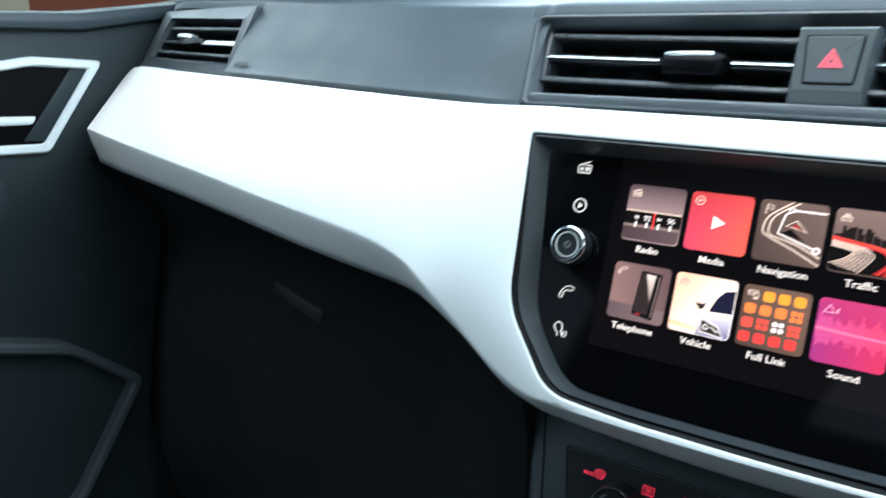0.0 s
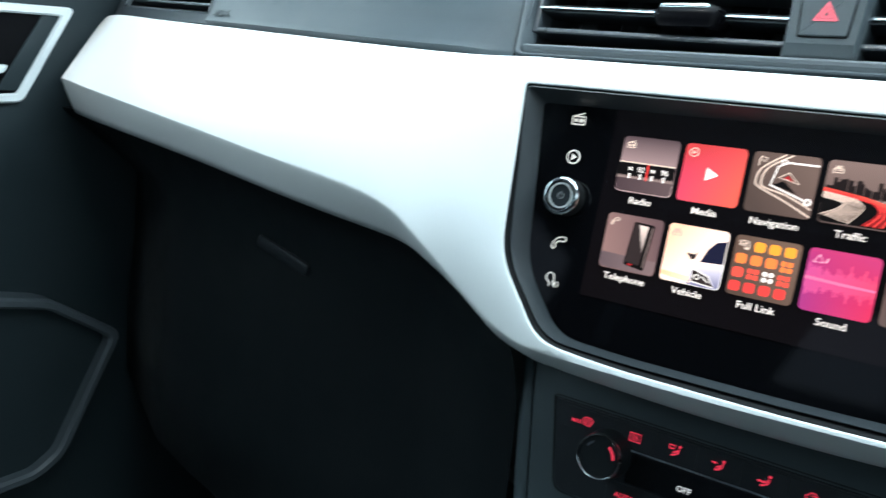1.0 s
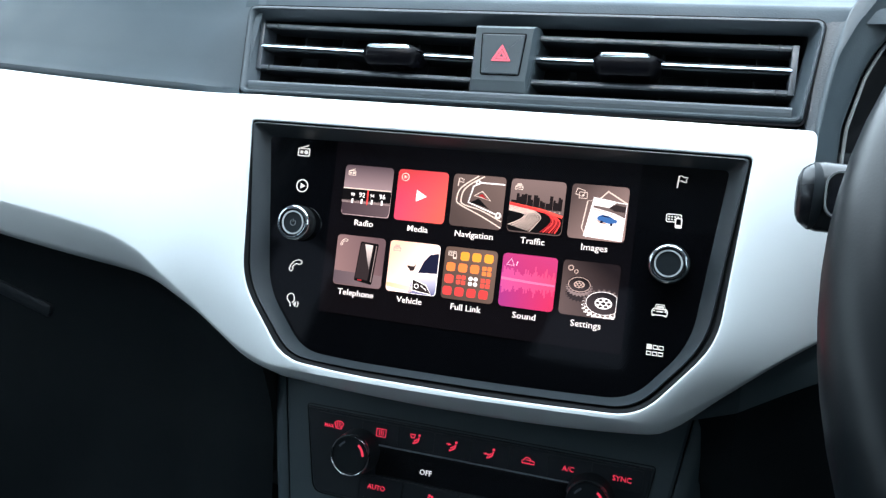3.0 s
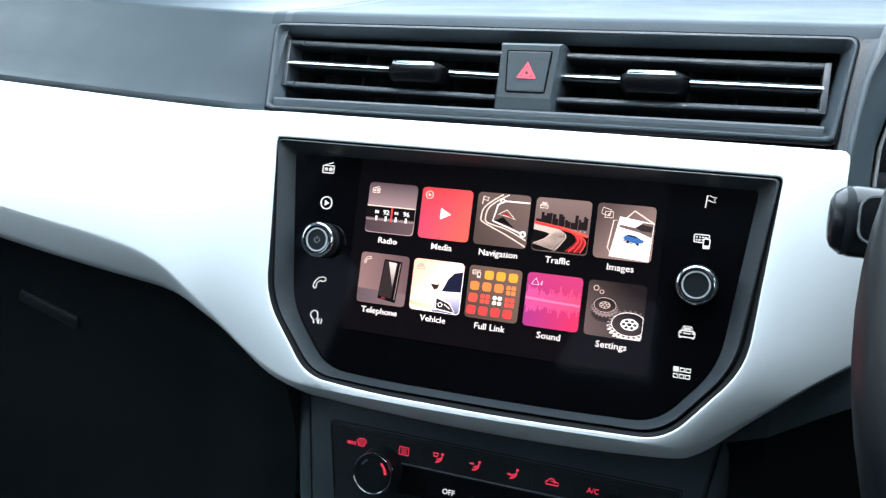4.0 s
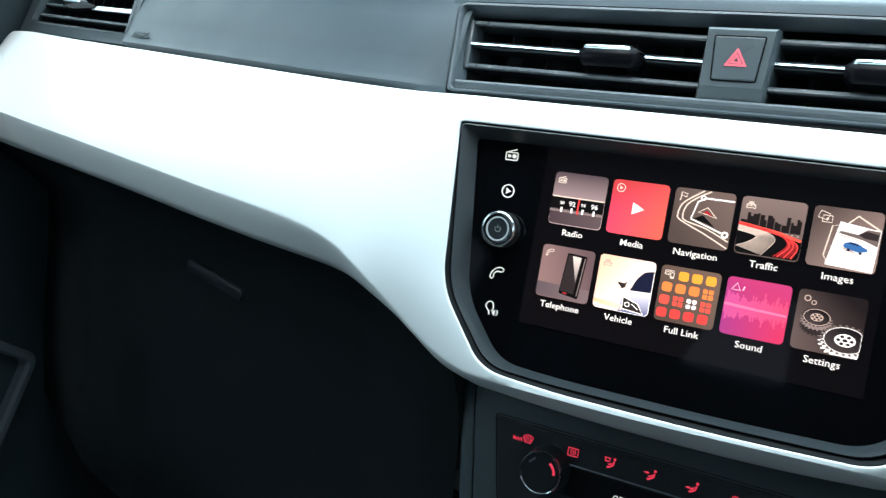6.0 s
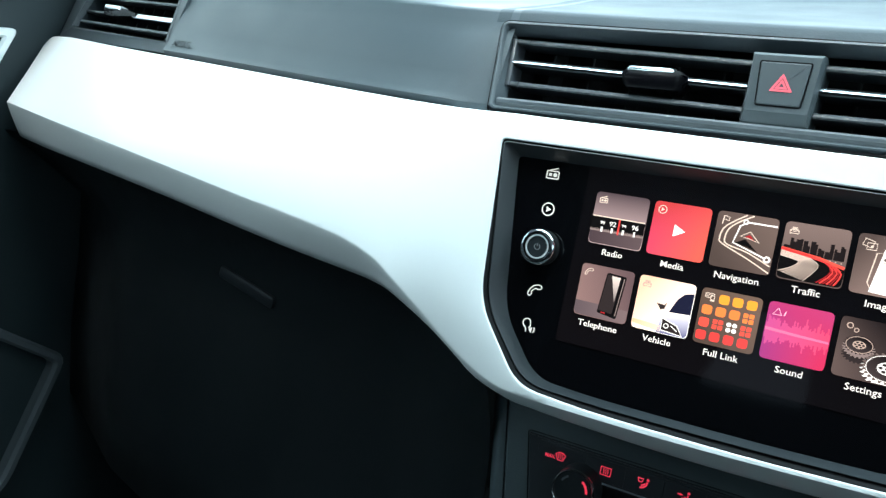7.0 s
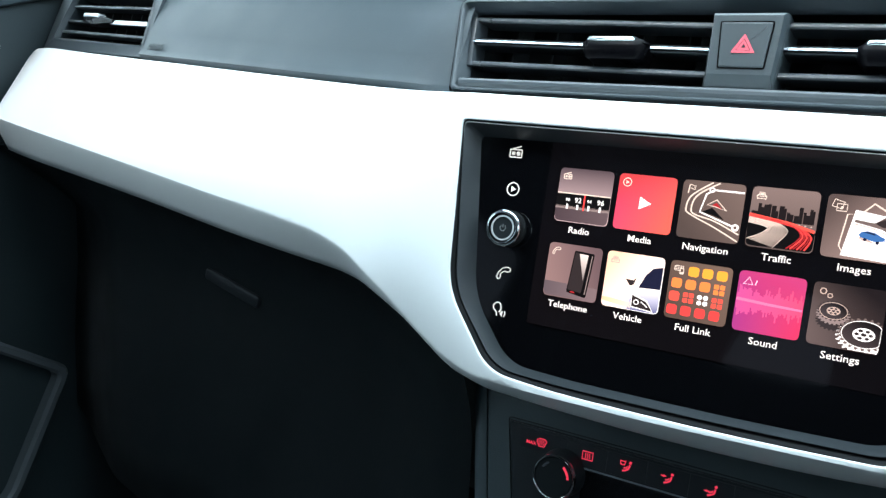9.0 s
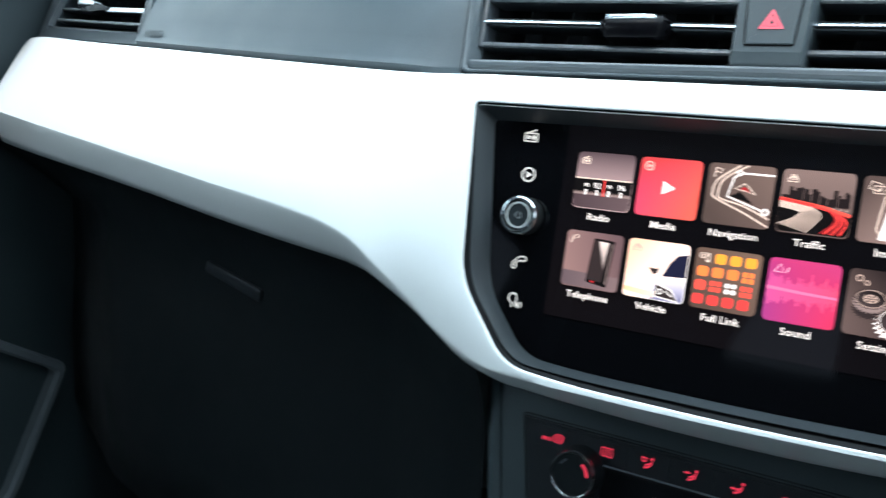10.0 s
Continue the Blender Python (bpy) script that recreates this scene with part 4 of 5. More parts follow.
    put(4, "pictured_rocks", [("fill", [p(-0.08, 0.13), p(0.18, 0.10), p(0.30, 0.20), p(0.48, 0.19), p(0.47, -0.06), p(0.26, 0.02), p(-0.10, 0.09)])], UI_GREY, Y4)
    put(4, "pictured_rocks", [("fill", [p(0.18, 0.10), p(0.30, 0.17), p(0.47, 0.14), p(0.46, 0.04), p(0.28, 0.05)])], UI_DARK, Y5)
    put(4, "pictured_car", [("fill", [p(*q) for q in ((-0.01, -0.10), (0.02, -0.055), (0.09, -0.03), (0.20, -0.045), (0.30, -0.10), (0.345, -0.115), (0.34, -0.16), (0.22, -0.185), (0.02, -0.145))])], UI_BLUE, Y4)
    put(4, "pictured_shade", [("fill", [p(-0.04, -0.13), p(0.10, -0.15), p(0.22, -0.21), p(0.05, -0.185)])], UI_PALE, Y4)
    put(4, "pictured_track", [("line", [p(-0.09, 0.06), p(0.16, 0.02), p(0.47, -0.10)], 0.0004)], UI_PALE, Y4)
    put(4, "pictured_glass", [("fill", [p(0.05, -0.055), p(0.10, -0.042), p(0.19, -0.055), p(0.23, -0.085)])], UI_NAVY, Y5)
    put(4, "pictured_tyre", [("fill", disc(*p(0.08, -0.165), 0.0007, 10)), ("fill", disc(*p(0.25, -0.195), 0.0007, 10))], UI_NAVY, Y5)
    put(4, "corner_mark", [("loop", [p(-0.43, 0.31), p(-0.29, 0.27), p(-0.26, 0.38), p(-0.40, 0.42)], 0.0004), ("loop", [p(-0.36, 0.24), p(-0.22, 0.24), p(-0.22, 0.35), p(-0.36, 0.35)], 0.0004), ("fill", disc(*p(-0.29, 0.295), 0.0006, 10))], UI_CREAM, Y2)
    # telephone
    t, p = tiles[5]
    put(5, "table", [("fill", rounded([p(-0.49, -0.49), p(0.49, -0.49), p(0.5, -0.24), p(-0.5, -0.22)], [0.0022, 0.0022, 0.0001, 0.0001], 3))], T_TEL_LOW, Y2)
    put(5, "pictured_phone", [("fill", rounded([p(-0.06, -0.38), p(0.31, -0.44), p(0.37, 0.38), p(0.0, 0.40)], 0.0009, 3))], UI_BLACK, Y3)
    put(5, "pictured_glass", [("fill", rounded([p(-0.04, -0.33), p(0.22, -0.36), p(0.28, 0.35), p(0.02, 0.37)], 0.0005, 3))], UI_DARK, Y4)
    put(5, "pictured_gleam", [("fill", [p(0.10, 0.355), p(0.265, 0.345), p(0.225, -0.13)])], ui("phone_gleam", lin(120, 106, 104), lin(232, 216, 206), 90), Y5)
    put(5, "pictured_edge", [("line", [p(0.335, 0.34), p(0.285, -0.38)], 0.0004)], UI_MID, Y4)
    put(5, "pictured_key", [("fill", [p(0.02, -0.375), p(0.10, -0.38), p(0.10, -0.355), p(0.02, -0.35)])], UI_DEEP_RED, Y5)
    mark(5, phone_icon)
    # vehicle: the flank of a white car
    t, p = tiles[6]
    put(6, "pictured_body", [("fill", rounded([p(-0.04, -0.49), p(0.49, -0.49), p(0.49, -0.12), p(0.10, -0.12), p(0.0, -0.24)], [0.0003, 0.0022, 0.0003, 0.0008, 0.0008], 3))], UI_STEEL, Y2)
    put(6, "pictured_window", [("fill", [p(0.12, -0.08), p(0.22, 0.16), p(0.33, 0.29), p(0.49, 0.33), p(0.49, -0.06)])], UI_NAVY, Y3)
    put(6, "pictured_mirror", [("fill", [p(-0.12, 0.04), p(0.02, 0.03), p(0.06, 0.08), p(0.03, -0.04), p(-0.03, -0.07)])], UI_DARK, Y3)
    put(6, "pictured_lamp", [("loop", [p(0.03, -0.21), p(0.30, -0.30), p(0.42, -0.47), p(0.04, -0.43)], 0.0006), ("ring", *p(0.12, -0.34), 0.0011, 0.0005), ("line", [p(0.20, -0.32), p(0.32, -0.40)], 0.0005)], UI_WHITE, Y5)
    put(6, "pictured_lamp_shade", [("fill", [p(0.03, -0.21), p(0.30, -0.30), p(0.42, -0.47), p(0.04, -0.43)])], UI_DARK, Y4)
    put(6, "ground_glow", [("fill", [p(-0.49, -0.40), p(0.03, -0.47), p(0.04, -0.36), p(-0.49, -0.33)])], ui("ground_glow", lin(250, 196, 150), lin(255, 226, 200), 0), Y2)
    mark(6, car_icon)
    # phone link: a field of dots
    t, p = tiles[7]
    rows = ((0.34, (-0.11, 0.115, 0.345), UI_ORANGE), (0.115, (-0.36, -0.13, 0.10), UI_AMBER), (-0.115, (-0.37,), UI_CORAL), (-0.345, (-0.38, -0.15, 0.08, 0.31), UI_RED))
    for b, cols, mat in rows:
        for a in cols:
            q = p(a, b)
            put(7, "dot", [("fill", rounded(rect(q[0] - 0.0024, q[0] + 0.0024, q[1] - 0.0023, q[1] + 0.0023), 0.0014, 3))], mat, Y3)
    for a, b, mat in ((0.33, 0.10, UI_AMBER), (-0.14, -0.115, UI_CORAL), (0.09, -0.12, UI_WHITE), (0.325, -0.13, UI_CORAL)):
        for i in (-1, 1):
            for j in (-1, 1):
                q = p(a + 0.048 * i, b + 0.048 * j)
                put(7, "small_dot", [("fill", rounded(rect(q[0] - 0.0011, q[0] + 0.0011, q[1] - 0.0011, q[1] + 0.0011), 0.0004 if mat != UI_WHITE else 0.001, 2))], mat, Y3)
    mark(7, link_icon)
    # sound: a waveform
    t, p = tiles[8]
    random.seed(9)
    n = 44
    hi = [0.07 + 0.32 * abs(noise.noise(Vector((k * 0.35, 1, 0)))) + random.uniform(0, 0.09) for k in range(n)]
    wave = [("fill", [p(-0.49 + 0.98 * k / n, -0.03 - hi[k] * 0.9), p(-0.49 + 0.98 * (k + 1) / n, -0.03 - hi[k] * 0.9), p(-0.49 + 0.98 * (k + 1) / n, 0.02 + hi[k]), p(-0.49 + 0.98 * k / n, 0.02 + hi[k])]) for k in range(n)]
    put(8, "waveform", wave, ui("waveform", lin(200, 80, 142), lin(226, 76, 112), 0), Y2)
    put(8, "glow_line", [("fill", [p(-0.49, 0.0), p(0.0, -0.025), p(0.49, -0.035), p(0.49, 0.0), p(0.0, 0.02), p(-0.49, 0.05)])], UI_PINK, Y3)
    put(8, "corner_mark", [("loop", [p(-0.42, 0.28), p(-0.34, 0.40), p(-0.28, 0.28)], 0.0005), ("line", [p(-0.24, 0.28), p(-0.22, 0.36)], 0.0005)], UI_GLOW, Y2)
    # settings: two gears
    t, p = tiles[9]
    for a, b, r, teeth, rim, core in ((-0.18, 0.07, 0.0068, 22, UI_MID, UI_PALE), (0.27, -0.22, 0.0108, 24, UI_WHITE, UI_WHITE)):
        q = p(a, b)

        def cog(drop, s=1.0, inner=0.86):
            ring = [((q[0] + s * (r if k % 4 < 2 else r * inner) * math.cos(2 * math.pi * k / (4 * teeth))), (q[1] - drop + 0.66 * s * (r if k % 4 < 2 else r * inner) * math.sin(2 * math.pi * k / (4 * teeth)))) for k in range(4 * teeth)]
            return [(min(x, p(0.49, 0)[0]), max(z, p(0, -0.485)[1])) for x, z in ring]

        oval = lambda s, drop=0.0: [(min(p(0.49, 0)[0], q[0] + r * s * math.cos(2 * math.pi * k / 28)), q[1] - drop + 0.66 * r * s * math.sin(2 * math.pi * k / 28)) for k in range(28)]
        if r < 0.008:
            put(9, "gear_reflection", [("fill", cog(0.0042))], UI_DARK, Y1 - 0.0001)
        put(9, "gear_side", [("fill", cog(0.0016))], rim, Y2)
        put(9, "gear_top", [("fill", cog(0.0, 0.97))], UI_GREY if r > 0.008 else UI_DARK, Y3)
        put(9, "gear_rim", [("loop", oval(0.80), 0.0003)], core, Y4)
        put(9, "gear_face", [("fill", oval(0.76))], ui("gear_face", lin(66, 56, 56), lin(22, 18, 18), 60), Y4)
        put(9, "gear_hub", [("fill", oval(0.40))], core, Y5)
        put(9, "gear_bolt", [("fill", [(q[0] + r * 0.25 * math.cos(1.0472 * k) + 0.085 * r * math.cos(j * 0.785), q[1] + r * 0.165 * math.sin(1.0472 * k) + 0.06 * r * math.sin(j * 0.785)) for j in range(8)]) for k in range(6)] + [("fill", oval(0.10))], UI_DARK, Y5 - 0.0002)
    put(9, "corner_mark", [("ring", *p(-0.36, 0.36), 0.0012, 0.0005), ("ring", *p(-0.26, 0.30), 0.0009, 0.0004)], UI_PALE, Y2)
    return root


build_screen()


# ---- centre stack and climate controls ----
CY = 0.032


def build_stack():
    root = thing("centre_console", (0, 0.05, -0.42), "charcoal plastic centre stack below the screen", "console")
    bm = bmesh.new()
    rows = []
    for z in (-0.070, -0.10, -0.16, -0.24, -0.34, -0.42):
        w = 0.1178 - (-0.095 - z) * 0.16
        y = CY + 0.006
        rows.append([(-w, y + 0.03, z), (-w, y + 0.0015, z), (-w + 0.0015, y, z), (w - 0.0015, y, z), (w, y + 0.0015, z), (w, y + 0.03, z)])
    loft(bm, rows, closed=False)
    part("fascia", bm, CONSOLE, root)
    for s in (-1, 1):
        bm = bmesh.new()
        rows = []
        for z in (-0.070, -0.10, -0.16, -0.24, -0.34, -0.42):
            w = 0.1188 - (-0.095 - z) * 0.16
            y = CY + 0.0075
            rows.append([(s * w, y + 0.02, z), (s * w, y, z), (s * (w + 0.004), y - 0.0006, z), (s * (w + 0.008), y + 0.0022, z), (s * (w + 0.0120), y + 0.0080, z), (s * (w + 0.0150), y + 0.0170, z), (s * (w + 0.0180), y + 0.032, z), (s * (w + 0.022), y + 0.07, z), (s * (w + 0.026), y + 0.40, z)])
        loft(bm, rows, closed=False)
        part("side_cheek", bm, CONSOLE, root, sharp=50)
    return root


build_stack()


def build_climate():
    root = thing("climate_control_panel", (0, CY + 0.004, -0.170), "black climate control panel with red lit symbols and two knobs", "climate control")
    well = rounded([(-0.0905, -0.1615), (0.0960, -0.1615), (0.1040, -0.1105), (-0.1005, -0.1105)], [0.006, 0.006, 0.002, 0.002], 4)
    bm = frame_ring(bmesh.new(), inset(well, -0.0006), inset(well, 0.0010), [(0, CY + 0.009), (0, CY + 0.0056), (0.30, CY + 0.0056), (0.42, CY + 0.0075), (1.0, CY + 0.0078)])
    part("surround", bm, RUBBER, root, "black groove round the panel")
    part("panel", slab(inset(well, 0.0008), CY + 0.0045, CY + 0.014, 0.0007), BUTTON, root, sharp=8)
    FACE = CY + 0.0040
    keys = (-0.0800, -0.0507, -0.0294, -0.0073, 0.0147, 0.0367, 0.0590, 0.0862)
    bounds = (-0.0920, -0.0630, -0.0400, -0.0182, 0.0038, 0.0257, 0.0478, 0.0715, 0.0985)
    for a, b in zip(bounds, bounds[1:]):
        part("key", slab(rect(a + 0.00005, b - 0.00005, -0.1250, -0.1135), FACE - 0.0002, FACE + 0.004, 0.00012), BUTTON, root, sharp=8)
    part("middle_band", slab(rect(-0.052, 0.060, -0.1440, -0.1272, 0.001), FACE - 0.0002, FACE + 0.004, 0.0005), GLOSS, root, "glossy black middle band", sharp=8)
    bm = bmesh.new()
    loft(bm, [[(x, FACE - 0.0009, -0.1271), (x, FACE - 0.0009, -0.1268), (x, FACE - 0.0003, -0.1260), (x, FACE + 0.002, -0.1260), (x, FACE + 0.002, -0.1271)] for x in (-0.052, 0.060)])
    part("bright_line", bm, CHROME, root, "thin chrome line over the middle band", sharp=8)
    for a, b in ((-0.0605, -0.034), (-0.0335, -0.0005), (0.0, 0.0405), (0.041, 0.068)):
        part("key", slab(rect(a, b, -0.1580, -0.1448, 0.001), FACE - 0.0004, FACE + 0.004, 0.0005), BUTTON, root, sharp=8)
    Y = FACE - 0.0008
    z = -0.1192

    def seat(cx):
        p = spot(cx, z, 0.0027)
        return [("fill", disc(*p(0.85, 0.95), 0.0008, 10)), ("line", [p(0.80, 0.50), p(0.62, -0.30), p(0.1, -0.70), p(-0.55, -0.92)], 0.0009), ("line", [p(0.35, 0.15), p(0.20, -0.15), p(-0.35, -0.35)], 0.0008)]

    def arrow(cx, cz, d):
        return [("fill", [(cx, cz + 0.0007), (cx + d * 0.0018, cz), (cx, cz - 0.0007)]), ("line", [(cx - d * 0.0012, cz), (cx, cz)], 0.0006)]

    def screen_mark(cx, curved):
        p = spot(cx, z, 0.0029)
        top = [p(-1, 0.35), p(-0.5, 0.72), p(0.5, 0.72), p(1, 0.35), p(0.55, -0.75), p(-0.55, -0.75)] if curved else [p(-1, 0.75), p(1, 0.75), p(1, -0.75), p(-1, -0.75)]
        return [("loop", top, 0.0006)] + [("line", [p(a, -0.5), p(a + 0.08, 0.0), p(a - 0.08, 0.2), p(a, 0.5)], 0.0004) for a in (-0.4, 0.0, 0.4)]

    glyph("front_demist_mark", screen_mark(keys[0] + 0.0022, True), RED_INK, root, Y, "red lit demister symbol")
    lettering("MAX", keys[0] - 0.0040, z - 0.0012, 0.0020, Y, RED_INK, root, "max_mark", "red lit word MAX")
    glyph("rear_demist_mark", screen_mark(keys[1], False), RED_INK, root, Y, "red lit rear demister symbol")
    glyph("airflow_mark", seat(keys[2]) + [("loop", [(keys[2] - 0.0032, z + 0.0026), (keys[2] - 0.0002, z + 0.0026), (keys[2] - 0.0008, z + 0.0008), (keys[2] - 0.0027, z + 0.0008)], 0.0007)], RED_INK, root, Y, "red lit airflow symbol")
    glyph("airflow_mark", seat(keys[3]) + arrow(keys[3] - 0.0022, z + 0.0010, 1), RED_INK, root, Y, "red lit airflow symbol")
    glyph("airflow_mark", seat(keys[4]) + arrow(keys[4] - 0.0018, z - 0.0004, -1), RED_INK, root, Y, "red lit airflow symbol")
    p = spot(keys[5], z, 0.0030)
    glyph("recirculation_mark", [("loop", [p(-1.1, -0.45), p(1.2, -0.45), p(1.2, 0.0), p(0.55, 0.15), p(0.2, 0.6), p(-0.45, 0.6), p(-0.8, 0.1), p(-1.1, 0.0)], 0.0006), ("line", [p(-0.3, 0.15), p(0.4, 0.15), p(0.4, -0.15)], 0.0005)], RED_INK, root, Y, "red lit recirculation symbol")
    lettering("A/C", keys[6], z, 0.0028, Y, RED_INK, root, "cooling_mark", "red lit word A/C")
    lettering("SYNC", keys[7] + 0.0015, z, 0.0028, Y, RED_INK, root, "sync_mark", "red lit word SYNC")
    lettering("OFF", -0.0210, -0.1368, 0.0030, Y, WHITE_INK, root, "off_mark", "white lit word OFF")
    lettering("AUTO", -0.0498, -0.1510, 0.0028, Y, RED_INK, root, "auto_mark", "red lit word AUTO")
    c = (-0.0166, -0.1502)
    glyph("fan_mark", [("fill", disc(c[0] + 0.0012 * math.cos(a), c[1] + 0.0012 * math.sin(a), 0.0008, 8)) for a in (0.5, 2.07, 3.64, 5.21)], RED_INK, root, Y, "red lit fan symbol")
    for cx in (-0.0634, 0.0722):
        cz = -0.1320
        knob = part("temperature_knob", turned(cx, cz, [(0.0132, FACE + 0.004), (0.0132, FACE - 0.001), (0.0127, FACE - 0.0020), (0.0120, FACE - 0.0115), (0.0116, FACE - 0.0130)], 56), KNOB, root, "black temperature knob with a chrome rim", sharp=50)
        bm = bmesh.new()
        loft(bm, [at_y(disc(cx, cz, r, 56), y) for r, y in ((0.0121, FACE - 0.0118), (0.0121, FACE - 0.0130), (0.0119, FACE - 0.0138), (0.0114, FACE - 0.0145), (0.0109, FACE - 0.0141), (0.0107, FACE - 0.0120))], caps=False)
        part("chrome_rim", bm, KNOB_CHROME, knob, "thin chrome rim", sharp=50)
        part("cap", turned(cx, cz, [(0.0110, FACE - 0.0110), (0.0109, FACE - 0.0130), (0.0101, FACE - 0.0136)], 48), KNOB, knob)
        arc = lambda a, b: [(cx + 0.0080 * math.cos(radians(a + (b - a) * k / 8)), cz + 0.0080 * math.sin(radians(a + (b - a) * k / 8))) for k in range(9)]
        part("warm_mark", line(arc(55, 5), 0.0013, FACE - 0.0139, FACE - 0.0136), RED_INK, knob, "red warm mark")
        part("cool_mark", line(arc(150, 118), 0.0011, FACE - 0.0139, FACE - 0.0136), COOL_MARK, knob, "dim cool mark")
    return root


build_climate()


# ---- lower dashboard: glovebox, knee trim and footwell ----
def build_glovebox():
    root = thing("glovebox", (-0.43, 0.09, -0.26), "black plastic glovebox lid below the white trim strip", "glovebox")
    bm = bmesh.new()
    rows = []
    for x in steps(-0.788, -0.125, 40):
        z = run(SKIRT, x)
        y = strip_y(x) + run([(-0.215, 0.030), (-0.150, 0.014)], x)
        slant = 0.36 * (math.hypot(max(0.0, -0.56 - x), 0.02) - 0.02)
        rows.append([(q[0], q[1] + slant * min(1.0, max(0.0, (z - 0.002 - q[2]) / 0.05)), q[2]) for q in ((x, y + 0.02, z + 0.010), (x, y + 0.003, z + 0.004), (x, y + 0.012, z - 0.002), (x, y + 0.024, z - 0.012), (x, y + 0.036, z - 0.03), (x, y + 0.045, z - 0.05), (x, y + 0.058, z - 0.12), (x, y + 0.070, z - 0.22), (x, y + 0.085, z - 0.30), (x, y + 0.12, z - 0.33), (x, y + 0.5, z - 0.31))])
    loft(bm, rows, closed=False)
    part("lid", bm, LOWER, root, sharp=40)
    bm = slab(rounded([(-0.422, -0.081), (-0.351, -0.095), (-0.347, -0.084), (-0.418, -0.070)], 0.005, 4), 0.0, 0.02, 0.003)
    for v in bm.verts:
        fall = run(SKIRT, v.co.x) - v.co.z
        v.co.y += strip_y(v.co.x) + 0.0265 + run([(0.012, 0.024), (0.03, 0.036), (0.05, 0.045), (0.12, 0.058)], fall)
    part("latch", bm, LATCH, root, "slim dark plastic latch")
    return root


build_glovebox()

rows, bands = [], []
for k, x in enumerate(steps(0.117, 0.75, 28)):
    z = run(SKIRT, x) if x < 0.192 else -0.019
    y = strip_face(min(x, 0.155), run(CREASE, min(x, 0.155))) + 0.010 + (0.03 if k == 0 else 0.0)
    deep = run([(0.117, 0.006), (0.135, 0.012), (0.167, 0.019), (0.20, 0.022)], x)
    bands.append([(x, y + 0.004, z + 0.010), (x, y + 0.0005, z + 0.001), (x, y + 0.0015, z - deep * 0.5), (x, y + 0.005, z - deep), (x, y + 0.016, z - deep - 0.002)])
    rows.append([(x, y + 0.010, z - deep + 0.004), (x, y + 0.022, z - 0.045), (x, y + 0.050, z - 0.075), (x, y + 0.09, z - 0.17), (x, y + 0.5, z - 0.22)])
bm = bmesh.new()
loft(bm, bands, closed=False)
solid("trim", bm, CONSOLE, "charcoal plastic band under the driver's end of the white strip", "trim", "structure", sharp=40)
bm = bmesh.new()
loft(bm, rows, closed=False)
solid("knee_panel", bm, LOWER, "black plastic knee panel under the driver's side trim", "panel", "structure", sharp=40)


# ---- instrument binnacle, wheel and stalk ----
def build_binnacle():
    root = thing("instrument_binnacle", (0.35, 0.06, 0.02), "black hooded instrument binnacle behind the steering wheel", "binnacle")
    ridge = [(-0.03, 0.1585), (0.0555, 0.1593), (0.0722, 0.1597), (0.101, 0.1636), (0.1267, 0.1695), (0.15, 0.180), (0.175, 0.200), (0.20, 0.235)]
    turn = [(-0.03, 0.1600), (0.0575, 0.1608), (0.0837, 0.1638), (0.1049, 0.1674), (0.1218, 0.1745), (0.14, 0.186), (0.16, 0.203), (0.18, 0.232), (0.20, 0.270)]
    mouth = [(-0.03, 0.1700), (0.0523, 0.1710), (0.0721, 0.1722), (0.0994, 0.1790), (0.115, 0.186), (0.135, 0.200), (0.155, 0.222), (0.175, 0.262), (0.19, 0.31)]
    column, hood, lip = [], [], []
    for k in range(31):
        z = 0.025 + 0.155 * k / 30
        f = max(0.0065, 0.0222 + (z - 0.122) * 0.22)
        a, b, c = run(ridge, z), run(turn, z), run(mouth, z)
        edge = run([(0.066, 0.1540), (0.124, 0.1590)], z)
        if z < 0.1255:
            column.append([(edge, f + 0.003, z), (edge + 0.001, f + 0.0004, z), (a - 0.004, f + 0.0002, z), (a - 0.0008, f - 0.0006, z), (a, f - 0.0016, z)])
        hood.append([(a, f - 0.0016, z), (a + 0.0006, f - 0.0022, z), ((a + b) / 2, f - 0.0026, z), (b - 0.0005, f - 0.0024, z), (b, f - 0.0016, z), (b + (c - b) * 0.3, f + 0.0015, z), (b + (c - b) * 0.7, f + 0.0060, z), (c - 0.0006, f + 0.0090, z), (c, f + 0.0104, z), (c + 0.001, f + 0.040, z)])
        if z > 0.045:
            lip.append((c + 0.0028, f + 0.0155, z))
    bm = bmesh.new()
    loft(bm, column, closed=False)
    part("side_column", bm, COARSE, root, "coarsely grained charcoal side", sharp=45)
    bm = bmesh.new()
    loft(bm, hood, closed=False)
    part("hood", bm, PAD, root, sharp=30)
    part("trim_line", tube(lip, 0.0009, 8), ICON_HALO, root, "thin satin line inside the hood")
    part("dial_cover", slab([(0.160, -0.03), (0.54, -0.03), (0.54, 0.175), (0.29, 0.175), (0.22, 0.155), (0.185, 0.115)], 0.050, 0.055), GLOSS, root, "dark instrument cover")
    return root


build_binnacle()

bm = box(0.165, 0.75, 0.030, 0.09, -0.045, 0.062, 0.006)
solid("column_panel", bm, LOWER, "black plastic dashboard panel behind the steering column", "panel", "structure")
pad_piece("dashboard_far_brow", steps(0.1720, 0.76, 12), 8, DASH_TOP, "dark grey grained dashboard top on the driver's side")


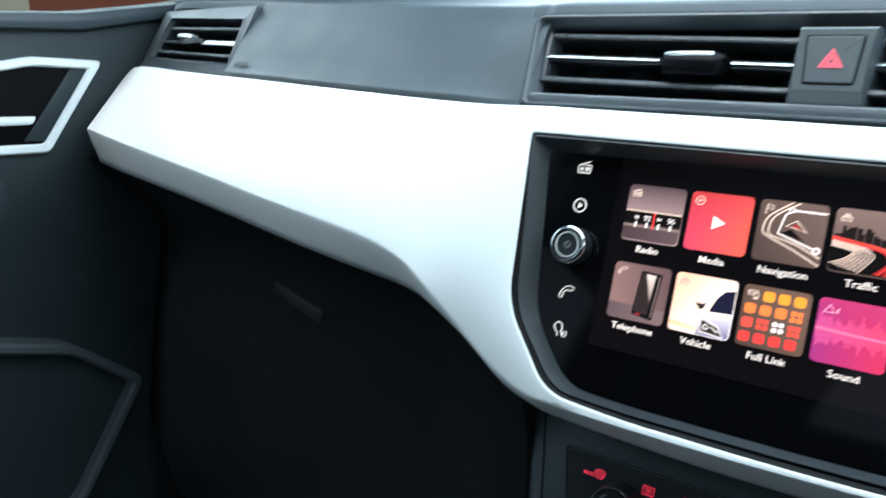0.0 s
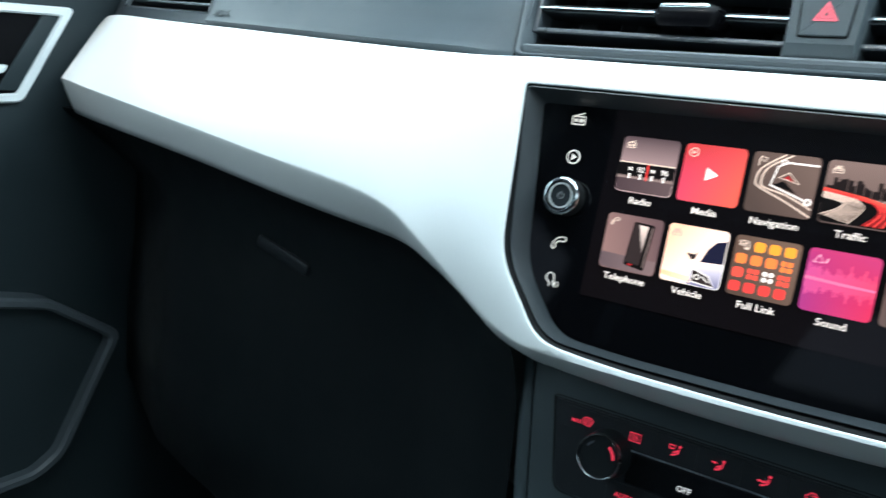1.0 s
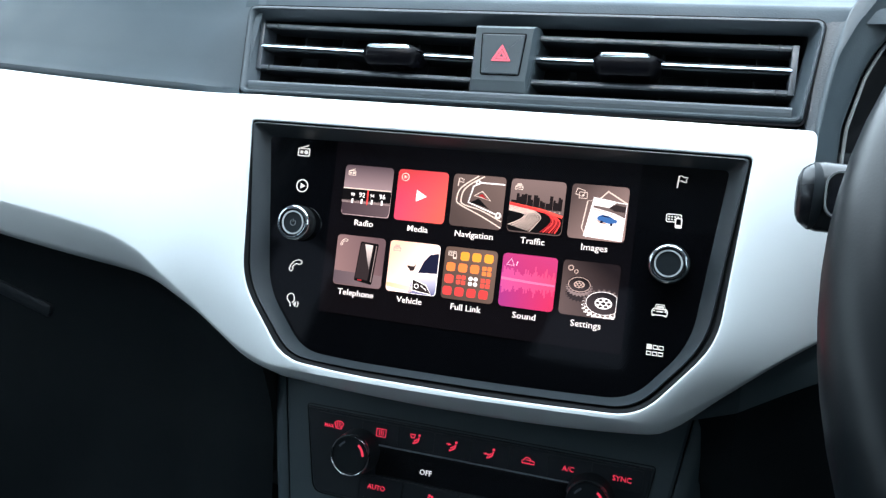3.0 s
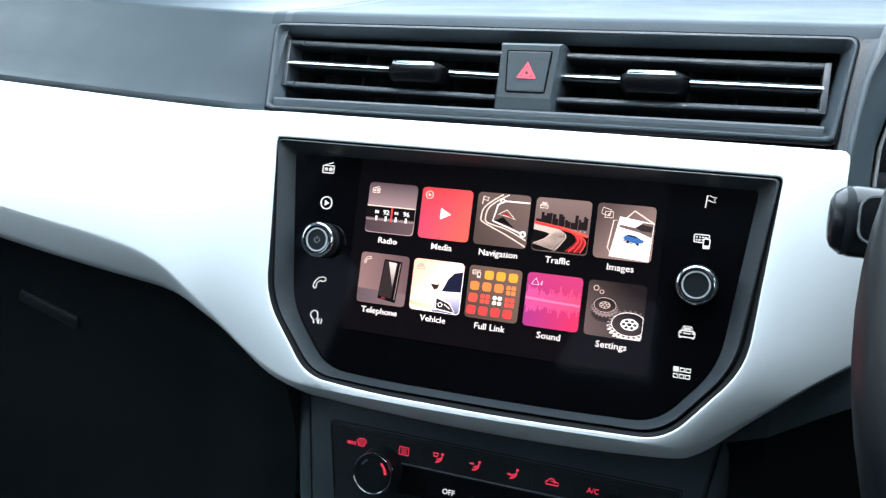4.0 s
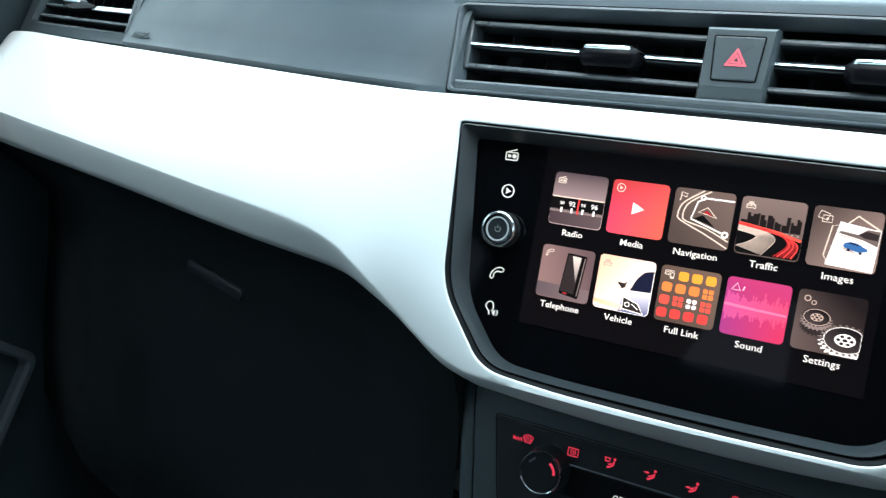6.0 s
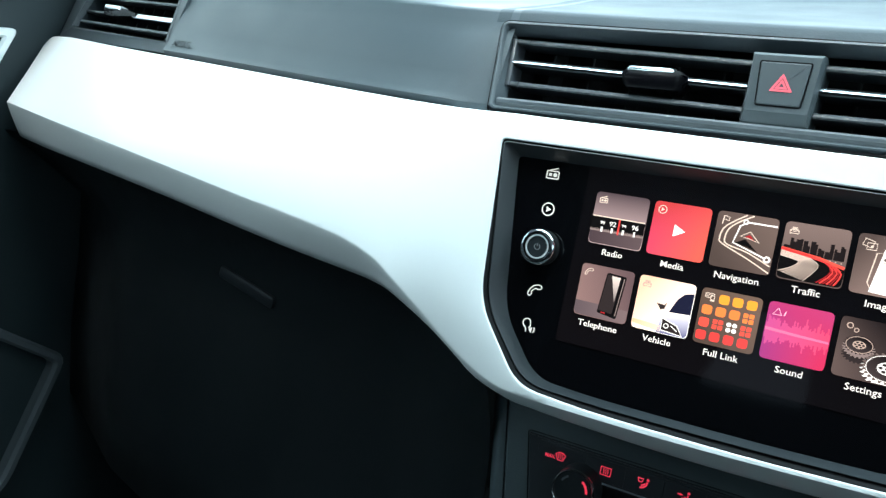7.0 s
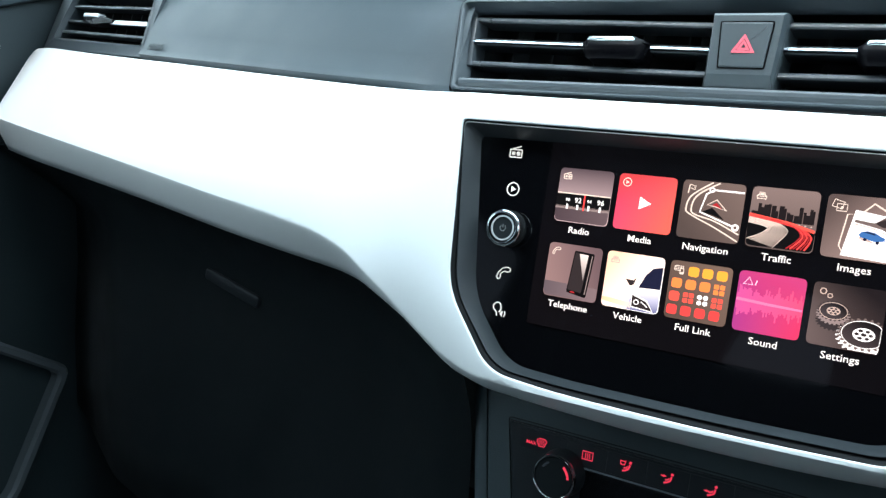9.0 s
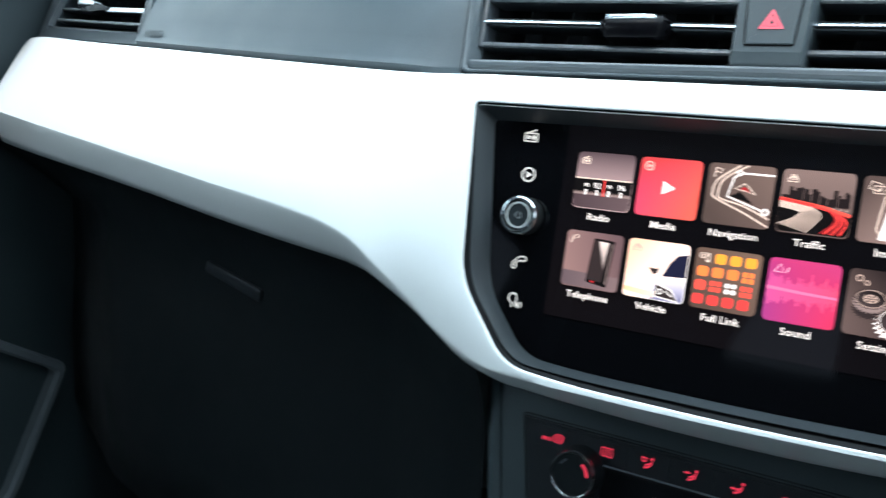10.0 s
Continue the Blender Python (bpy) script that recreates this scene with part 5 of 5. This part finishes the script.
def build_wheel():
    c = Vector((0.3113, -0.1788, -0.0144))
    across, up = Vector((0.9977, 0.0684, 0.0)), Vector((0.0, 0.389, 0.921))
    ring = [tuple(c + across * (0.1531 * math.cos(a)) + up * (0.1531 * math.sin(a))) for a in [2 * math.pi * k / 96 for k in range(96)]]
    root = thing("steering_wheel", tuple(c), "black leather steering wheel in front of the driver", "steering wheel")
    part("rim", tube(ring, 0.0165, 20, closed=True, flat=1.1), LEATHER, root, sharp=60)
    bm = turned(c.x, c.z, [(0.062, c.y + 0.05), (0.064, c.y + 0.02), (0.058, c.y - 0.005), (0.045, c.y - 0.014)], 48)
    for v in bm.verts:
        v.co.y += (v.co.z - c.z) * 0.42
    part("hub", bm, LOWER, root)
    for s in (-1, 1):
        pts = [tuple(c + across * (s * d) + up * -0.010 + Vector((0, e, 0))) for d, e in ((0.045, 0.010), (0.10, 0.012), (0.148, 0.004))]
        part("spoke", tube(pts, [0.022, 0.017, 0.013], 16, flat=0.5), LOWER, root)
    return root


build_wheel()


def build_stalk():
    root = thing("indicator_stalk", (0.30, -0.06, 0.02), "black plastic indicator stalk beside the steering wheel", "stalk")
    pts = [(0.1452, -0.080, 0.0258), (0.1455, -0.080, 0.0258), (0.1466, -0.080, 0.0258), (0.1490, -0.080, 0.0258), (0.153, -0.0795, 0.0258), (0.170, -0.078, 0.0255), (0.20, -0.075, 0.0248), (0.25, -0.068, 0.020), (0.31, -0.060, 0.016)]
    part("lever", tube(pts, [0.0030, 0.0075, 0.0100, 0.0118, 0.0130, 0.0128, 0.0115, 0.010, 0.010], 28, flat=0.8), STALK, root, sharp=60)
    ring = [(0.1499, -0.0800, 0.0258), (0.1502, -0.0800, 0.0258), (0.1506, -0.0799, 0.0258), (0.1509, -0.0798, 0.0258)]
    part("end_ring", tube(ring, [0.0119, 0.0125, 0.0126, 0.0120], 28, flat=0.82), KNOB, root, "thin grey ring near the end")
    panel = rounded([(0.1535, 0.0173), (0.190, 0.0173), (0.190, 0.0343), (0.1535, 0.0343)], 0.006, 5)
    bm = frame_ring(bmesh.new(), panel, inset(panel, 0.0006), [(0, -0.086), (0, -0.0912), (1, -0.0912), (1, -0.086)])
    part("panel_line", bm, ICON_HALO, root, "thin grey line round the flat face")
    part("face_panel", slab(inset(panel, 0.0006), -0.0908, -0.084, 0.0006), STALK, root)
    part("column_shroud", box(0.27, 0.40, -0.11, 0.05, -0.05, 0.05, 0.02), LOWER, root, "black steering column shroud")
    return root


build_stalk()


# ---- passenger door ----
DX = -0.760


def door_slab(points, x0, x1, edge=0.0):
    """A plate of the outline (y, z) standing from x0 (cabin side) to x1 (outer side)."""
    bm = slab(points, 0, x0 - x1, edge)
    for v in bm.verts:
        a, d, b = v.co
        v.co = (x0 - d, a, b)
    return bm


def build_door():
    root = thing("passenger_door", (DX, -0.3, -0.45), "charcoal plastic front door panel with a white handle surround", "car door")
    belt = [(-1.15, -0.02), (-0.30, 0.055), (-0.05, 0.116), (0.06, 0.155), (0.17, 0.205), (0.30, 0.27)]
    # the panel leans in under the window and falls back below the handle
    bm = bmesh.new()
    rows = []
    for y in steps(-1.15, 0.45, 40):
        top = run(belt, y) if y < 0.30 else 0.27 - (y - 0.30) * 0.33
        rows.append([(DX - 0.05, y, top), (DX - 0.008, y, top), (DX, y, top - 0.008), (DX, y, min(top - 0.02, -0.045)), (DX - 0.003, y, -0.068), (DX - 0.012, y, -0.10), (DX - 0.022, y, -0.16), (DX - 0.024, y, -0.28), (DX - 0.028, y, -0.70), (DX - 0.06, y, -0.70)])
    loft(bm, rows)
    part("panel", bm, DOOR, root, sharp=50)
    cap = [(-1.15, -0.02), (-0.30, 0.055), (-0.05, 0.116), (0.06, 0.155), (0.17, 0.205), (0.19, 0.196), (0.07, 0.138), (-0.047, 0.100), (-0.30, 0.038), (-1.15, -0.04)]
    part("window_ledge", door_slab(cap, DX + 0.014, DX - 0.04, 0.007), PAD, root, "dark grey grained ledge below the window")
    ring = [(0.0985, 0.1135), (0.0610, 0.0030), (-0.20, -0.069), (-0.20, 0.020), (-0.025, 0.0715), (0.022, 0.0945)]
    hole = rounded(inset(ring, 0.0095), [0.003, 0.003, 0.02, 0.02, 0.005, 0.005], 5)
    ring = rounded(ring, [0.010, 0.007, 0.02, 0.02, 0.008, 0.008], 5)
    bm = frame_ring(bmesh.new(), ring, hole, [(0, 0.0), (0, -0.005), (0.2, -0.0075), (0.8, -0.0075), (1.0, -0.005), (1.0, 0.010)])
    for v in bm.verts:
        a, d, b = v.co
        v.co = (DX - d, a, b)
    part("handle_surround", bm, TRIM, root, "satin white frame around the inner door handle", sharp=35)
    # Flat plate, no hollow: the recess's shade is put into its black.
    part("recess_shade_plate", door_slab(hole, DX + 0.0015, DX - 0.02), TABBLACK, root, "flat black plate standing in for the shaded handle recess")
    part("handle_plate", door_slab([(0.086, 0.100), (0.056, 0.014), (0.034, 0.009), (0.066, 0.096)], DX + 0.003, DX - 0.01, 0.001), DOOR, root)
    lever = [(0.0395, 0.0368), (0.0375, 0.0275), (-0.16, -0.030), (-0.16, -0.018)]
    part("handle_lever", door_slab(rounded(lever, 0.004, 4), DX + 0.008, DX + 0.002, 0.002), TRIM, root, "bright satin pull lever")
    pocket = [(0.2245, -0.2390), (0.178, -0.388), (0.150, -0.412), (-0.10, -0.47), (-0.60, -0.50), (-0.60, -0.26), (0.034, -0.2015), (0.128, -0.2015)]
    inner = rounded(inset(pocket, 0.012), 0.008, 4)
    recess = rounded(inset(pocket, 0.010), 0.009, 4)
    pocket = rounded(pocket, 0.016, 4)
    bm = frame_ring(bmesh.new(), pocket, inner, [(0, 0.030), (0, -0.010), (0.25, -0.014), (0.75, -0.014), (1.0, -0.010), (1.0, 0.022)])
    for v in bm.verts:
        a, d, b = v.co
        v.co = (DX - d, a, b)
    part("pocket_rim", bm, POCKET_RIM, root, "charcoal rim of the door pocket", sharp=35)
    part("pocket_recess", door_slab(recess, DX - 0.002, DX - 0.03), DOOR, root, "dark floor of the door pocket")
    arm = [(-0.60, -0.160), (-0.030, -0.180), (-0.010, -0.130), (0.010, -0.080), (0.0140, -0.058), (0.005, -0.0360), (-0.030, -0.0355), (-0.60, -0.075)]
    part("armrest", door_slab(rounded(arm, 0.006, 4), DX + 0.045, DX - 0.01, 0.006), DOOR, root, "charcoal door pull and armrest")
    return root


build_door()


# ---- the closed cabin ----
EYE4 = Matrix.Identity(4)


def plate(name, pts, normal, thick, mat, label, category):
    """A flat plate with thickness through the corner points."""
    bm = bmesh.new()
    off = Vector(normal).normalized() * thick
    loft(bm, [[tuple(Vector(p)) for p in pts], [tuple(Vector(p) + off) for p in pts]])
    return solid(name, bm, mat, label, category, "structure", EYE4)


FLOOR = 0.0
plate("floor", [(-0.86, -1.9, FLOOR), (0.86, -1.9, FLOOR), (0.86, 1.0, FLOOR), (-0.86, 1.0, FLOOR)], (0, 0, -1), 0.05, CARPET, "black carpeted footwell floor", "floor")
plate("firewall", [(-0.86, 0.62, FLOOR), (0.86, 0.62, FLOOR), (0.86, 0.62, 0.72), (-0.86, 0.62, 0.72)], (0, 1, 0), 0.03, CARPET, "black carpeted bulkhead under the dashboard", "wall")
plate("wall_rear", [(-0.80, -1.9, FLOOR), (0.80, -1.9, FLOOR), (0.80, -1.75, 0.75), (-0.80, -1.75, 0.75)], (0, -1, 0), 0.05, LOWER, "dark rear wall of the cabin", "wall")
# Unseen panels behind the camera, cut to shape the rear window's reflection.
REAR = lambda x, z: (x, -1.75 + (z - 0.75) * 0.408, z)
for name, pts in (("rear_mask_sill", [(-0.80, 0.75), (0.80, 0.75), (0.76, 0.90), (-0.76, 0.90)]), ("rear_mask_passenger", [(-0.76, 0.90), (-0.29, 0.90), (-0.20, 1.10), (-0.20, 1.24), (-0.66, 1.24)]),
                  ("rear_mask_driver", [(-0.035, 0.90), (0.76, 0.90), (0.66, 1.24), (-0.035, 1.24)]), ("rear_mask_head", [(-0.20, 1.10), (-0.035, 1.10), (-0.035, 1.24), (-0.20, 1.24)])):
    plate(name, [REAR(x, z) for x, z in pts], (0, -1, 0), 0.04, LOWER, "unseen dark panel that shapes the rear window's reflection in the screen", "wall")
plate("ceiling", [(-0.66, -1.55, 1.24), (0.66, -1.55, 1.24), (0.62, -0.26, 1.24), (-0.62, -0.26, 1.24)], (0, 0, 1), 0.03, CLOTH, "pale grey cloth headlining", "ceiling")
plate("wall_driver_side", [(0.775, -1.9, FLOOR), (0.775, 1.0, FLOOR), (0.775, 0.62, 0.72), (0.775, -1.75, 0.72)], (1, 0, 0), 0.05, LOWER, "dark lower wall on the driver's side", "wall")
plate("wall_passenger_side", [(-0.815, -1.9, FLOOR), (-0.815, 1.0, FLOOR), (-0.815, 0.75, 0.66), (-0.815, -1.75, 0.60)], (-1, 0, 0), 0.05, LOWER, "dark lower wall on the passenger's side", "wall")
# Added out of view to keep open sky from reflecting in the screen.
for s, word in ((-1, "passenger"), (1, "driver")):
    plate(f"wall_{word}_rear_sky_mask", [(s * 0.715, -0.99, 1.00), (s * 0.715, -1.66, 1.00), (s * 0.66, -1.60, 1.24), (s * 0.66, -0.99, 1.24)], (s, 0, 0), 0.03, LOWER, "unseen dark panel that blocks the sky over the rear side window", "wall")
    plate(f"wall_{word}_rear_corner_mask", [(s * 0.79, -1.38, 0.60), (s * 0.79, -1.80, 0.60), (s * 0.715, -1.66, 1.00), (s * 0.715, -1.38, 1.00)], (s, 0, 0), 0.03, LOWER, "unseen dark panel that blocks the sky behind the rear side window", "wall")


def pillar(name, a, b, r, label, mat=CLOTH):
    bm = tube([a, b], r, 12)
    return solid(name, bm, mat, label, "pillar", "structure", EYE4)


for s, word in ((-1, "passenger"), (1, "driver")):
    pillar(f"pillar_front_{word}", (s * 0.80, 0.70, 0.835), (s * 0.64, -0.26, 1.245), 0.035, "pale grey windscreen pillar")
    pillar(f"pillar_rear_{word}", (s * 0.80, -1.80, 0.74), (s * 0.66, -1.55, 1.245), 0.06, "dark grey rear roof pillar", PAD)
    pillar(f"pillar_middle_{word}", (s * 0.80, -0.95, 0.70), (s * 0.65, -0.95, 1.245), 0.04, "dark grey door pillar", PAD)
    pillar(f"roof_rail_{word}", (s * 0.64, -0.26, 1.25), (s * 0.66, -1.55, 1.25), 0.03, "dark grey roof rail", PAD)


def pane(name, pts, label):
    bm = bmesh.new()
    n = (Vector(pts[1]) - Vector(pts[0])).cross(Vector(pts[2]) - Vector(pts[0])).normalized() * 0.004
    loft(bm, [[tuple(p) for p in pts], [tuple(Vector(p) + n) for p in pts]])
    ob = solid(name, bm, GLASS, label, "window", "structure", EYE4)
    ob.visible_shadow = False
    return ob


pane("window_1", [(-0.77, 0.70, 0.835), (0.77, 0.70, 0.835), (0.62, -0.26, 1.24), (-0.62, -0.26, 1.24)], "clear laminated windscreen glass")
pane("window_2", [(-0.80, 0.55, 0.74), (-0.80, -0.92, 0.66), (-0.65, -0.92, 1.23), (-0.65, -0.26, 1.23)], "clear passenger door window glass")
pane("window_4", [REAR(-0.29, 0.90), REAR(-0.035, 0.90), REAR(-0.035, 1.10), REAR(-0.20, 1.10)], "clear rear window glass")
pane("window_3", [(0.80, 0.55, 0.74), (0.80, -0.92, 0.66), (0.65, -0.92, 1.23), (0.65, -0.26, 1.23)], "clear driver door window glass")
for s, k, word in ((-1, 5, "passenger"), (1, 6, "driver")):
    pane(f"window_{k}", [(s * 0.79, -0.99, 0.62), (s * 0.79, -1.38, 0.62), (s * 0.715, -1.38, 1.00), (s * 0.715, -0.99, 1.00)], f"clear rear side window glass on the {word}'s side")


# ---- outside ----
bm = bmesh.new()
loft(bm, [[(-600, -600, -0.32), (600, -600, -0.32), (600, 600, -0.32), (-600, 600, -0.32)], [(-600, -600, -0.5), (600, -600, -0.5), (600, 600, -0.5), (-600, 600, -0.5)]])
solid("ground", bm, ASPHALT, "grey asphalt ground outside the car", "ground", "structure", EYE4)
house = thing("house", (-14, 9, -0.32), "red brick house seen through the side window", "house", m=EYE4)
part("wall", box(-17, -11, 8, 13, -0.32, 5.0, 0.0), BRICK_RED, house)
bm = bmesh.new()
loft(bm, [[(-17.3, 7.7, 5.0), (-17.3, 13.3, 5.0), (-17.3, 10.5, 7.6)], [(-10.7, 7.7, 5.0), (-10.7, 13.3, 5.0), (-10.7, 10.5, 7.6)]])
part("roof", bm, ASPHALT, house)
